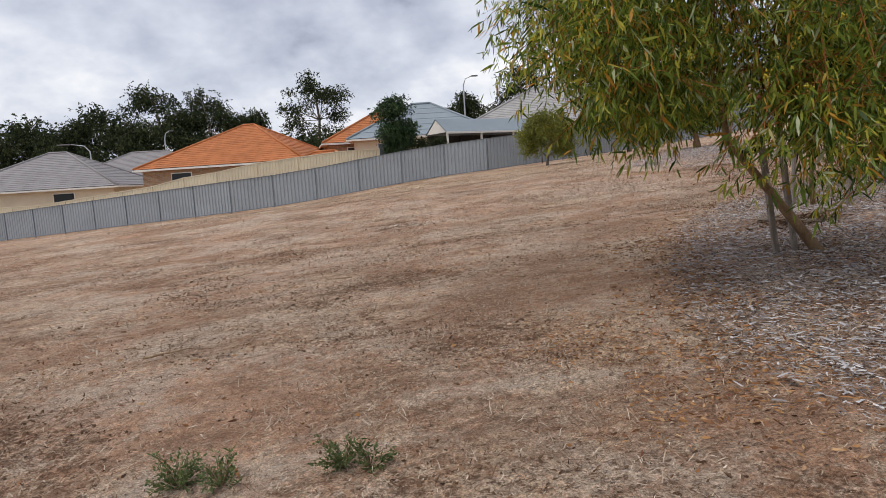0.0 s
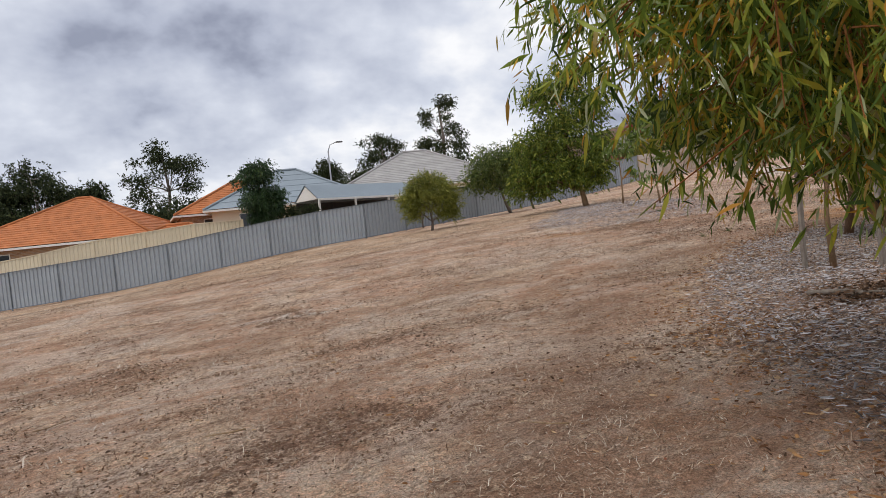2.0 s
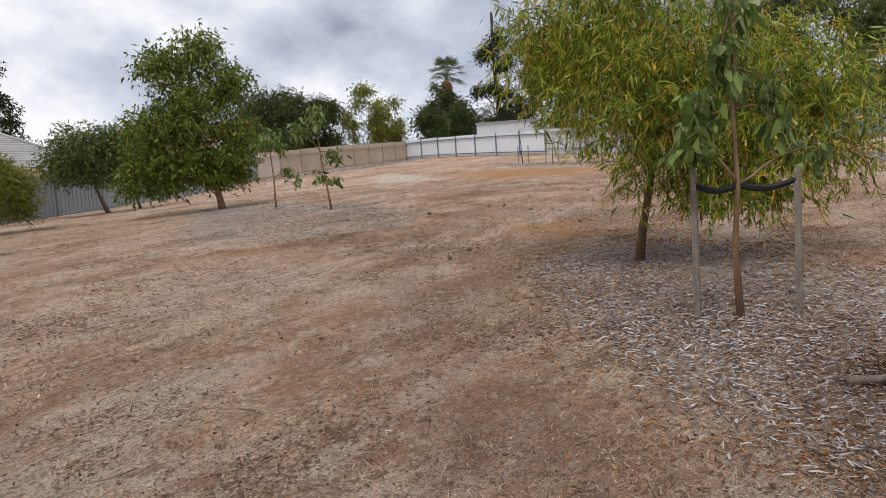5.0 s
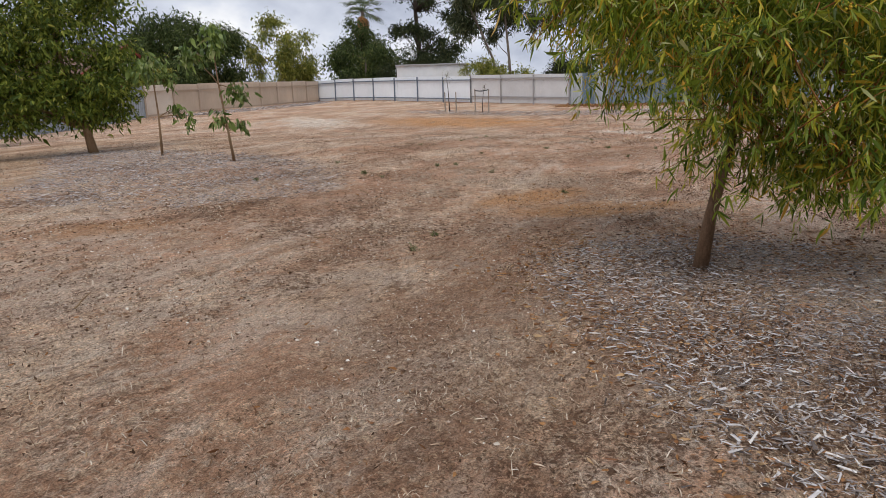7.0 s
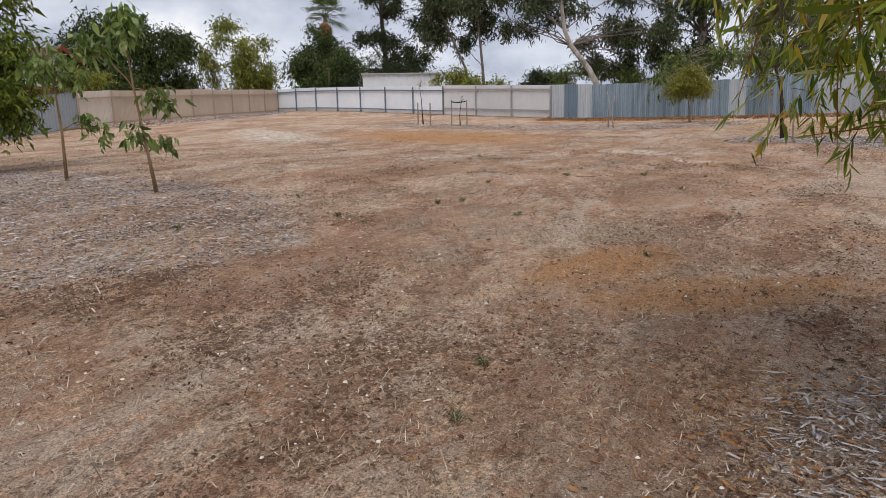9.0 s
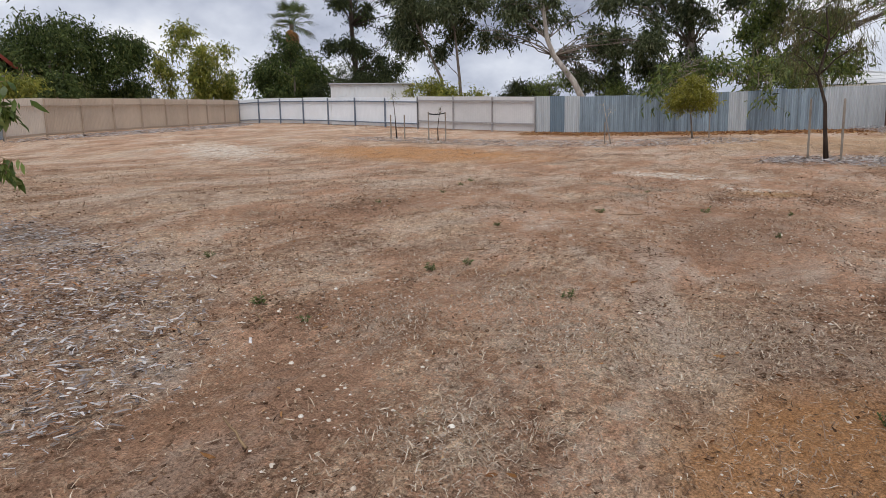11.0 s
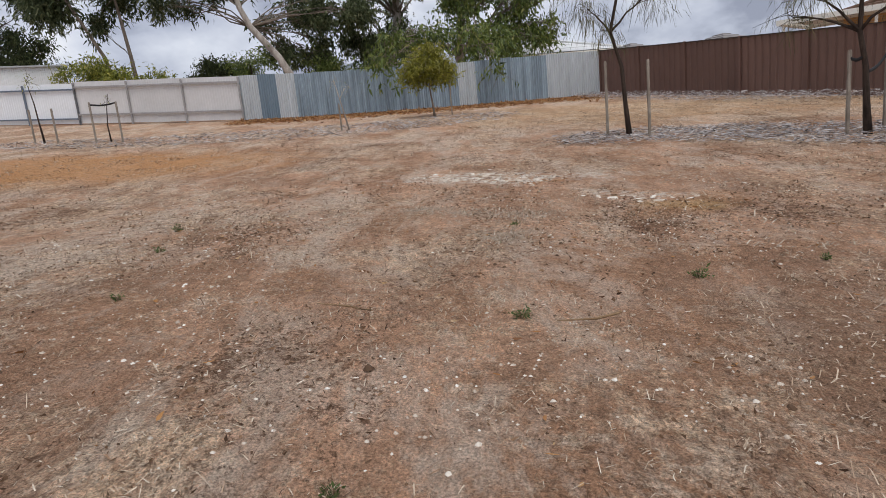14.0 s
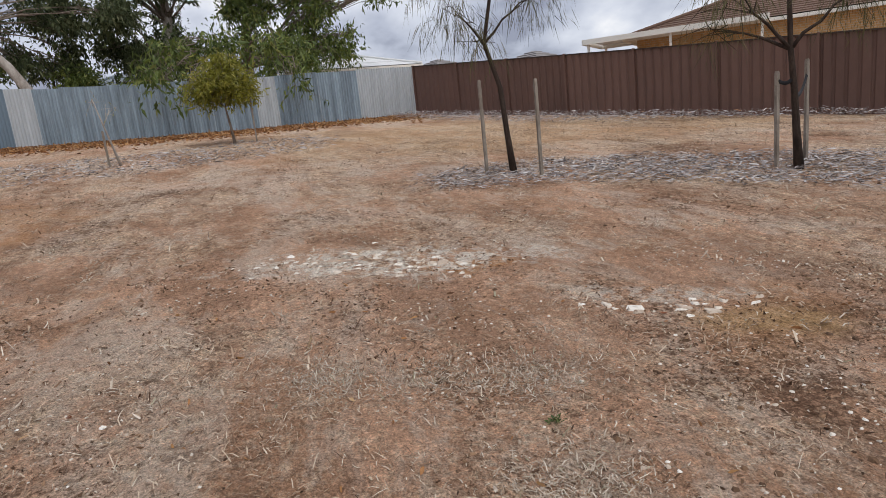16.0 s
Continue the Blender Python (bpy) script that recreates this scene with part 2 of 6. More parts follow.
FENCE_BROWN = plain("brown_fence_steel", (0.15, 0.086, 0.068), 0.55, 0.13, 0.7, streak=(1, 1, 0.4), rand=0.10)
BROWN_DARK = plain("dark_brown_steel", (0.05, 0.033, 0.028), 0.5, 0.1, 2)


def galv_material():
    k = Mat("weathered_galvanised_iron", 0.5, 0.35, 0.4)
    r = k.rand()
    base = k.pick(r, ((0.0, (0.20, 0.25, 0.30)), (0.35, (0.27, 0.33, 0.38)), (0.6, (0.34, 0.40, 0.45)), (0.85, (0.46, 0.50, 0.52)), (1.0, (0.24, 0.29, 0.33))))
    st = k.noise(2.2, 6, 0.7, stretch=(3.0, 3.0, 0.18), dist=0.3)
    c = k.mix(k.ramp(st, 0.5, 0.7, 0, 0.7), base, (0.55, 0.56, 0.56))
    c = k.mix(k.ramp(k.noise(1.4, 6, 0.75, stretch=(2, 2, 0.4)), 0.62, 0.75, 0, 0.5), c, (0.17, 0.14, 0.12))
    k.color(k.shade(c, k.noise(30, 4, 0.7), 0.88, 1.1))
    return k.m


GALV = galv_material()
GALV_PALE = plain("pale_galvanised_iron", (0.46, 0.49, 0.515), 0.5, 0.16, 1.6, metal=0.2, streak=(3, 3, 0.2))
GALV_BLUE = plain("blue_grey_iron", (0.16, 0.215, 0.265), 0.55, 0.12, 1.6, metal=0.2, streak=(3, 3, 0.2))
GALV_STEEL = plain("streaked_blue_iron", (0.235, 0.295, 0.345), 0.5, 0.45, 1.6, metal=0.2, streak=(3, 3, 0.15), rand=0.07)
MULCH_BASE = plain("mulch_floor", (0.265, 0.228, 0.21), 0.95, 0.35, 9, bump=0.02)
CHIP = island_material("grey_wood_chips", ((0.0, (0.055, 0.038, 0.03)), (0.25, (0.18, 0.152, 0.143)), (0.55, (0.39, 0.36, 0.355)), (0.85, (0.59, 0.56, 0.56)), (0.95, (0.70, 0.66, 0.63)), (0.97, (0.36, 0.18, 0.09))))
STRAW = island_material("dry_straw", ((0.0, (0.12, 0.066, 0.042)), (0.3, (0.30, 0.195, 0.13)), (0.62, (0.47, 0.35, 0.25)), (0.85, (0.60, 0.49, 0.38)), (1.0, (0.70, 0.61, 0.50))))
LITTER = island_material("fallen_leaves", ((0.0, (0.12, 0.06, 0.035)), (0.35, (0.30, 0.14, 0.06)), (0.7, (0.42, 0.22, 0.09)), (0.9, (0.50, 0.34, 0.19)), (1.0, (0.24, 0.09, 0.05))))
YELLOW_LEAF = leaf_material("yellow_green_leaf", ((0.0, (0.12, 0.13, 0.02)), (0.5, (0.26, 0.26, 0.035)), (0.9, (0.36, 0.33, 0.05)), (1.0, (0.42, 0.38, 0.10))), 0.5, 0.35)
STONE = island_material("pale_stones", ((0.0, (0.34, 0.25, 0.19)), (0.35, (0.52, 0.43, 0.35)), (0.75, (0.68, 0.61, 0.53)), (1.0, (0.80, 0.76, 0.70))))
WEED = leaf_material("weed_leaf", ((0.0, (0.06, 0.095, 0.03)), (0.6, (0.115, 0.165, 0.05)), (1.0, (0.24, 0.24, 0.10))), 0.6)
GUM_LEAF = leaf_material("gum_leaf", ((0.0, (0.03, 0.06, 0.01)), (0.25, (0.11, 0.17, 0.022)), (0.5, (0.21, 0.28, 0.04)), (0.72, (0.34, 0.37, 0.055)), (0.82, (0.46, 0.41, 0.05)), (0.87, (0.56, 0.27, 0.035)), (0.92, (0.40, 0.22, 0.035)), (0.95, (0.36, 0.42, 0.20)), (1.0, (0.54, 0.58, 0.36))), 0.42, 0.42, 0.22)
# GUM_LEAF lightened for one crown: its sunlit look is put into the colour
GUM_LIT = leaf_material("lit_gum_leaf", ((0.0, (0.06, 0.10, 0.014)), (0.25, (0.15, 0.22, 0.022)), (0.52, (0.25, 0.325, 0.036)), (0.75, (0.40, 0.43, 0.05)), (0.86, (0.56, 0.49, 0.05)), (0.91, (0.70, 0.36, 0.04)), (0.95, (0.50, 0.55, 0.20)), (1.0, (0.72, 0.73, 0.36))), 0.42, 0.36, 0.22)
SAP_LEAF = leaf_material("broad_leaf", ((0.0, (0.075, 0.125, 0.03)), (0.5, (0.15, 0.22, 0.05)), (0.85, (0.25, 0.33, 0.08)), (1.0, (0.36, 0.40, 0.18))), 0.4, 0.35)
LUSH_LEAF = leaf_material("fresh_green_leaf", ((0.0, (0.05, 0.08, 0.016)), (0.5, (0.14, 0.195, 0.03)), (0.9, (0.27, 0.31, 0.045)), (1.0, (0.38, 0.37, 0.08))), 0.5, 0.3, 0.22)
TREE_LEAF = leaf_material("tree_leaf", ((0.0, (0.049, 0.078, 0.020)), (0.5, (0.112, 0.156, 0.033)), (0.9, (0.196, 0.240, 0.055)), (1.0, (0.280, 0.286, 0.088))), 0.5, 0.3)
BUSH_LEAF = leaf_material("bush_leaf", ((0.0, (0.09, 0.12, 0.022)), (0.5, (0.215, 0.235, 0.035)), (0.9, (0.34, 0.33, 0.06)), (1.0, (0.42, 0.38, 0.09))), 0.55, 0.3)
FAR_LEAF = leaf_material("distant_gum_leaf", ((0.0, (0.02, 0.03, 0.016)), (0.6, (0.046, 0.06, 0.026)), (1.0, (0.095, 0.11, 0.045))), 0.8, 0.25, 0.1)
DARK_LEAF = leaf_material("dark_tree_leaf", ((0.0, (0.028, 0.045, 0.014)), (0.5, (0.065, 0.095, 0.026)), (0.9, (0.12, 0.155, 0.045)), (1.0, (0.19, 0.20, 0.065))), 0.6, 0.3, 0.2)
GREYGUM_LEAF = leaf_material("grey_gum_leaf", ((0.0, (0.032, 0.045, 0.02)), (0.5, (0.078, 0.10, 0.045)), (0.85, (0.135, 0.155, 0.075)), (1.0, (0.21, 0.22, 0.12))), 0.55, 0.3, 0.2)
DEAD_GRASS = island_material("dead_grey_grass", ((0.0, (0.17, 0.115, 0.08)), (0.35, (0.40, 0.315, 0.24)), (0.75, (0.53, 0.445, 0.36)), (0.92, (0.64, 0.56, 0.47)), (1.0, (0.27, 0.25, 0.15))))
OAK_NEEDLE = leaf_material("she_oak_needle", ((0.0, (0.06, 0.06, 0.025)), (0.6, (0.115, 0.11, 0.045)), (1.0, (0.18, 0.14, 0.06))), 0.7, 0.2)
BARK_TAN = bark_material("tan_bark", (0.20, 0.125, 0.07), (0.32, 0.22, 0.13))
TWIG_RED = bark_material("reddish_twig", (0.24, 0.085, 0.03), (0.34, 0.15, 0.05), 20)
BUD = island_material("gum_flower_buds", ((0.0, (0.36, 0.34, 0.04)), (0.5, (0.52, 0.42, 0.04)), (0.85, (0.56, 0.30, 0.03)), (1.0, (0.30, 0.34, 0.06))), 0.6)
BARK_BROWN = bark_material("brown_bark", (0.12, 0.07, 0.042), (0.23, 0.145, 0.09))
BARK_GREY = bark_material("grey_bark", (0.12, 0.095, 0.075), (0.24, 0.20, 0.165))
BARK_PALE = bark_material("pale_gum_bark", (0.24, 0.205, 0.18), (0.47, 0.43, 0.385), 3)
BARK_DARK = bark_material("dark_bark", (0.03, 0.022, 0.018), (0.07, 0.05, 0.04), 14)
STAKE = bark_material("weathered_stake_timber", (0.20, 0.165, 0.135), (0.34, 0.30, 0.255), 16)
RUBBER = plain("black_rubber_tie", (0.018, 0.018, 0.02), 0.6, 0.2, 20)
TILE_ORANGE = plain("terracotta_tile", (0.44, 0.155, 0.055), 0.75, 0.22, 1.4)
TILE_GREY = plain("grey_concrete_tile", (0.27, 0.255, 0.255), 0.8, 0.15, 1.2)
TILE_PALE = plain("pale_concrete_tile", (0.36, 0.345, 0.33), 0.8, 0.15, 1.2)
TILE_BROWN = plain("brown_concrete_tile", (0.15, 0.09, 0.065), 0.8, 0.2, 1.5)
ROOF_BLUE = plain("blue_grey_roof_steel", (0.24, 0.28, 0.31), 0.5, 0.08, 0.6)
ROOF_WHITE = plain("white_roof_steel", (0.68, 0.69, 0.70), 0.5, 0.06, 0.8)
WALL_CREAM = plain("cream_render", (0.68, 0.58, 0.43), 0.85, 0.08, 1.2)
TRIM_WHITE = plain("white_trim_paint", (0.78, 0.76, 0.70), 0.5, 0.05, 2)
# timber with the shade under the carport put into its colour
SHADE_DARK = plain("shade_coloured_timber", (0.05, 0.045, 0.04), 0.9, 0.2, 3)


def brick_material(name, a, b, mortar):
    k = Mat(name, 0.9, spec=0.15)
    t = k.n("ShaderNodeTexBrick")
    t.inputs["Scale"].default_value = 1.0
    t.inputs["Brick Width"].default_value, t.inputs["Row Height"].default_value, t.inputs["Mortar Size"].default_value = 0.24, 0.086, 0.008
    t.inputs["Color1"].default_value, t.inputs["Color2"].default_value, t.inputs["Mortar"].default_value = (*a, 1), (*b, 1), (*mortar, 1)
    s = k.n("ShaderNodeSeparateXYZ")
    k.link(k.pos, s.inputs[0])
    c = k.n("ShaderNodeCombineXYZ")
    k.link(k.math("ADD", s.outputs[0], s.outputs[1]), c.inputs[0])
    k.link(s.outputs[2], c.inputs[1])
    k.link(c.outputs[0], t.inputs["Vector"])
    k.color(k.shade(t.outputs[0], k.noise(5, 4, 0.6), 0.8, 1.2))
    return k.m


BRICK = brick_material("brown_brick", (0.30, 0.17, 0.095), (0.40, 0.25, 0.14), (0.42, 0.38, 0.33))
BRICK_TAN = brick_material("yellow_brick", (0.46, 0.27, 0.11), (0.55, 0.34, 0.15), (0.45, 0.42, 0.36))
PANE = Mat("window_glass", 0.08, spec=0.6)
PANE.color((0.03, 0.035, 0.04))
PANE = PANE.m


# ---- building helpers ----
def thing(name, at, label, category, group="", kind="", turn=0):
    ob = new(name)
    ob.matrix_world = pose(*at, 0, 0, turn)
    return tagged(ob, label, category, group, kind)


def mesh(name, verts, faces, mat, parent=None, label="", smooth=False, kind=""):
    """One mesh object; verts in the parent's own frame."""
    me = bpy.data.meshes.new(name)
    me.from_pydata([tuple(v) for v in verts] if not isinstance(verts, np.ndarray) else verts.tolist(), [], faces if isinstance(faces, list) else faces.tolist())
    if smooth:
        me.polygons.foreach_set("use_smooth", [True] * len(me.polygons))
    me.materials.append(mat)
    ob = new(name, me)
    ob.parent = parent
    return tagged(ob, label, "", "", kind)


def part(name, bm, mat, parent=None, label="", smooth=False):
    me = bpy.data.meshes.new(name)
    bm.normal_update()
    bm.to_mesh(me)
    bm.free()
    if smooth:
        me.polygons.foreach_set("use_smooth", [True] * len(me.polygons))
    me.materials.append(mat)
    ob = new(name, me)
    ob.parent = parent
    return tagged(ob, label)


def box_bm(lo, hi, bevel=0.0, bm=None):
    bm = bm or bmesh.new()
    c = [(a + b) / 2 for a, b in zip(lo, hi)]
    s = [b - a for a, b in zip(lo, hi)]
    r = bmesh.ops.create_cube(bm, size=1, matrix=Matrix.LocRotScale(c, None, s))
    if bevel:
        es = list({e for v in r["verts"] for e in v.link_edges})
        bmesh.ops.bevel(bm, geom=es, offset=bevel, segments=1, affect="EDGES")
    return bm


def tube(points, radii, sides=7):
    """Verts and faces of a tapered tube along points."""
    P = [Vector(p) for p in points]
    V, Fc = [], []
    ref = Vector((0.3, 0.9, 0.1)).normalized()
    for i, p in enumerate(P):
        d = (P[min(i + 1, len(P) - 1)] - P[max(i - 1, 0)]).normalized()
        u = d.cross(ref)
        if u.length < 0.05:
            u = d.cross(Vector((1, 0, 0)))
        u.normalize()
        w = d.cross(u)
        for s in range(sides):
            a = 2 * math.pi * s / sides
            V.append(p + (u * math.cos(a) + w * math.sin(a)) * radii[i])
    for i in range(len(P) - 1):
        for s in range(sides):
            a, b = i * sides + s, i * sides + (s + 1) % sides
            Fc.append((a, b, b + sides, a + sides))
    Fc.append(tuple(range(sides - 1, -1, -1)))
    Fc.append(tuple(range((len(P) - 1) * sides, len(P) * sides)))
    return V, Fc


def join(pieces):
    V, Fc = [], []
    for v, f in pieces:
        o = len(V)
        V += list(v)
        Fc += [tuple(i + o for i in q) for q in f]
    return V, Fc


def sm(a, b, x):
    u = np.clip((np.asarray(x, float) - a) / (b - a), 0, 1)
    return u * u * (3 - 2 * u)


def soft_clamp(v, lo, hi, k):
    """v inside lo..hi, easing to a level k metres beyond either end."""
    v = np.asarray(v, float)
    return np.where(v > hi, hi + k * np.tanh((v - hi) / k), np.where(v < lo, lo + k * np.tanh((v - lo) / k), v))


def lie(x, y):
    """Height of the ground."""
    x, y = np.asarray(x, float), np.asarray(y, float)
    xc, yc = soft_clamp(x, -30, 44, 12), soft_clamp(y, -10, 50, 12)
    z = 0.0741 * xc + 0.0174 * yc
    z = z + 0.24 * sm(-2, 6, yc + 0.3 * xc) + 0.38 * sm(11, 20, yc) * (1 - sm(13, 22, xc)) + 0.9 * sm(16, 48, yc) * sm(12, 26, xc)
    z = z - 0.42 * (1 - sm(-9, 1, xc)) * sm(20, 33, yc)
    z = z + 0.16 * np.exp(-((x - 22) ** 2 + (y - 5.5) ** 2) / 24)
    return z


def g(x, y, up=0.0):
    return (x, y, float(lie(x, y)) + up)


# ---- ground ----
def steps(lo, hi, fine, a, b, coarse, reach):
    v = list(np.arange(a, lo, coarse)) + list(np.arange(lo, hi, fine)) + list(np.arange(hi, b, coarse))
    s, e = coarse, v[-1]
    while e < reach:
        s *= 1.35
        e += s
        v.append(e)
    s, e = coarse, v[0]
    while e > -reach:
        s *= 1.35
        e -= s
        v.insert(0, e)
    return np.array(v)


def octaves(x, y, scale, seed, n=4, gain=0.55):
    t, a, w = 0.0, 1.0, 0.0
    for i in range(n):
        t += a * noise.noise((x * scale * 2**i, y * scale * 2**i, seed + i * 7.3))
        w += a
        a *= gain
    return t / w


def cover_at(x, y):
    """Dead grass cover: fuller in the north and west, worn to bare soil in the south-east."""
    worn = math.exp(-(((x - 17.5) / 6.0) ** 2 + ((y - 13.5) / 4.0) ** 2))
    return 0.52 + (0.75 + 0.45 * float(sm(8, 14, x))) * octaves(x, y * 1.25, 0.5, 2.0, 5, 0.65) - 0.26 * worn


def debris_at(x, y):
    return 0.33 - 0.09 * float(sm(8, 14, x)) + 1.1 * octaves(x * 0.8, y * 1.3, 0.6, 31.0, 5, 0.65) - 0.12 * (x > 30)


def ground():
    xs, ys = steps(-6, 27, 0.14, -34, 56, 0.7, 1800), steps(-2, 21, 0.14, -14, 62, 0.7, 1800)
    X, Y = np.meshgrid(xs, ys)
    Z = lie(X, Y)
    near = sm(-12, -5, X) * (1 - sm(26, 34, X)) * sm(-6, -1, Y) * (1 - sm(20, 30, Y))
    flat = np.stack([X.ravel(), Y.ravel()], 1)
    bump = np.array([0.035 * noise.noise((a * 0.7, b * 1.1, 3)) + 0.018 * noise.noise((a * 2.3, b * 3.1, 7)) + 0.008 * noise.noise((a * 6.5, b * 7.5, 1)) if n > 0 else 0.03 * noise.noise((a * 0.5, b * 0.7, 3)) * (abs(a) < 60 and abs(b) < 70) for (a, b), n in zip(flat, near.ravel())])
    Z = Z + bump.reshape(Z.shape) * np.maximum(near, 0.6) - 0.012
    nx, ny = len(xs), len(ys)
    V = np.stack([X.ravel(), Y.ravel(), Z.ravel()], 1)
    i = (np.arange(ny - 1)[:, None] * nx + np.arange(nx - 1)[None]).ravel()
    F4 = np.stack([i, i + 1, i + nx + 1, i + nx], 1)
    ob = mesh("ground", V, F4, GROUND, smooth=True)
    for key, fn in (("cover", cover_at), ("debris", debris_at)):
        ob.data.attributes.new(key, "FLOAT", "POINT").data.foreach_set("value", [fn(a, b) for a, b in flat])
    return tagged(ob, "dry brown mown grass and bare soil on a gentle slope", "ground", kind="structure"), (xs, ys, Z)


GROUND_OB, (GX, GY, GZ) = ground()


def surf(x, y):
    """The ground as built, with its small bumps; x and y may be arrays."""
    x, y = np.asarray(x, float), np.asarray(y, float)
    i = np.clip(np.searchsorted(GX, x) - 1, 0, len(GX) - 2)
    j = np.clip(np.searchsorted(GY, y) - 1, 0, len(GY) - 2)
    u, v = (x - GX[i]) / (GX[i + 1] - GX[i]), (y - GY[j]) / (GY[j + 1] - GY[j])
    return (GZ[j, i] * (1 - u) + GZ[j, i + 1] * u) * (1 - v) + (GZ[j + 1, i] * (1 - u) + GZ[j + 1, i + 1] * u) * v


def on(x, y, up=0.0):
    return (x, y, float(surf(x, y)) + up)


# ---- fences ----
def points_along(line, step):
    """Posts at even steps along a bent line."""
    out = []
    for (x0, y0), (x1, y1) in zip(line, line[1:]):
        n = max(1, round(math.hypot(x1 - x0, y1 - y0) / step))
        out += [(x0 + (x1 - x0) * i / n, y0 + (y1 - y0) * i / n) for i in range(n)]
    return out + [line[-1]]


def ribbed_sheet(a, b, za, zb, ta, tb, pitch, depth, shape):
    """A ribbed sheet between two plan points, with bottom heights za, zb and top heights ta, tb."""
    ax, ay, bx, by = *a, *b
    ln = math.hypot(bx - ax, by - ay)
    ux, uy = (bx - ax) / ln, (by - ay) / ln
    nx, ny = -uy, ux
    prof = []
    n = max(1, round(ln / pitch))
    for i in range(n):
        for s, o in shape:
            prof.append(((i + s) / n, o * depth))
    prof.append((1.0, shape[0][1] * depth))
    V, Fc = [], []
    th = 0.004
    for side in (0, 1):
        for s, o in prof:
            o2 = o - side * th
            x, y = ax + ux * ln * s + nx * o2, ay + uy * ln * s + ny * o2
            V.append((x, y, za + (zb - za) * s))
            V.append((x, y, ta + (tb - ta) * s))
    m = len(prof)
    for side in (0, 1):
        for i in range(m - 1):
            q = side * 2 * m + 2 * i
            Fc.append((q, q + 2, q + 3, q + 1) if side else (q, q + 1, q + 3, q + 2))
    for i in range(m - 1):
        q = 2 * i
        Fc.append((q + 1, q + 1 + 2 * m, q + 3 + 2 * m, q + 3))
    return V, Fc


def bar(a, b, za, zb, w, h):
    """A bar of width w (across) and height h from plan point a to b, with its foot at za, zb."""
    ax, ay, bx, by = *a, *b
    ln = math.hypot(bx - ax, by - ay)
    nx, ny = -(by - ay) / ln * w / 2, (bx - ax) / ln * w / 2
    V = [(ax - nx, ay - ny, za), (ax + nx, ay + ny, za), (bx + nx, by + ny, zb), (bx - nx, by - ny, zb)]
    V += [(x, y, z + h) for x, y, z in V]
    return V, [(0, 1, 2, 3), (7, 6, 5, 4), (0, 4, 5, 1), (1, 5, 6, 2), (2, 6, 7, 3), (3, 7, 4, 0)]


TRAP = ((0, 0), (0.12, 1), (0.30, 1), (0.42, 0))
WIDE = ((0, 0), (0.06, 1), (0.16, 1), (0.22, 0), (0.5, 0), (0.56, 1), (0.66, 1), (0.72, 0))
WAVE = tuple((i / 6, 0.5 + 0.5 * math.sin(2 * math.pi * i / 6)) for i in range(6))


def shift(a, b, off):
    ln = math.hypot(b[0] - a[0], b[1] - a[1])
    return (-(b[1] - a[1]) / ln * off, (b[0] - a[0]) / ln * off)


def fence(name, line, step, high, sheet, post, rail, label, pitch=0.2, depth=0.035, shape=TRAP, rails=(0.0, 1.0), rail_h=0.05, post_w=0.06, front=0.0, tops=None, wobble=0.0, gap=0.05, sheet_step=0):
    """A steel fence: posts, rails and ribbed panels, each one a part. front: how far posts and rails stand before the sheets."""
    pts = points_along(line, step)
    root = thing(name, (0, 0, 0), label, "fence")
    rnd = random.Random(len(name) * 7 + len(pts))
    zs = [float(lie(*p)) for p in pts]
    top = [tops(p) if tops else z + high + rnd.uniform(-wobble, wobble) for p, z in zip(pts, zs)]
    for i, (p, z) in enumerate(zip(pts, zs)):
        q = pts[min(i + 1, len(pts) - 1)] if i < len(pts) - 1 else (2 * p[0] - pts[i - 1][0], 2 * p[1] - pts[i - 1][1])
        dx, dy = shift(p, q, front)
        ln = math.hypot(q[0] - p[0], q[1] - p[1])
        ex, ey = (q[0] - p[0]) / ln * post_w / 2, (q[1] - p[1]) / ln * post_w / 2
        m = (p[0] + dx, p[1] + dy)
        mesh("post", *bar((m[0] - ex, m[1] - ey), (m[0] + ex, m[1] + ey), z - 0.3, z - 0.3, post_w + 0.02, top[i] - z + 0.3 + (0.015 if front == 0 else -0.05)), post, root)
    for i in range(len(pts) - 1):
        a, b = pts[i], pts[i + 1]
        if sheet_step:
            n = max(1, round(math.hypot(b[0] - a[0], b[1] - a[1]) / sheet_step))
        else:
            n = 1
        for k in range(n):
            s0, s1 = k / n, (k + 1) / n
            pa, pb = [(a[0] + (b[0] - a[0]) * s, a[1] + (b[1] - a[1]) * s) for s in (s0, s1)]
            w = rnd.uniform(-wobble, wobble)
            mt = sheet[(i * n + k) % len(sheet)] if isinstance(sheet, list) else sheet
            mesh("panel", *ribbed_sheet(pa, pb, float(lie(*pa)) + gap, float(lie(*pb)) + gap, top[i] + (top[i + 1] - top[i]) * s0 - 0.012 + w, top[i] + (top[i + 1] - top[i]) * s1 - 0.012 + w, pitch, depth, shape), mt, root)
        dx, dy = shift(a, b, front)
        ra, rb = (a[0] + dx, a[1] + dy), (b[0] + dx, b[1] + dy)
        for f in rails:
            za = zs[i] + gap + (top[i] - zs[i] - gap - rail_h) * f
            zb = zs[i + 1] + gap + (top[i + 1] - zs[i + 1] - gap - rail_h) * f
            mesh("rail", *bar(ra, rb, za, zb, 0.06, rail_h), rail, root)
    return root


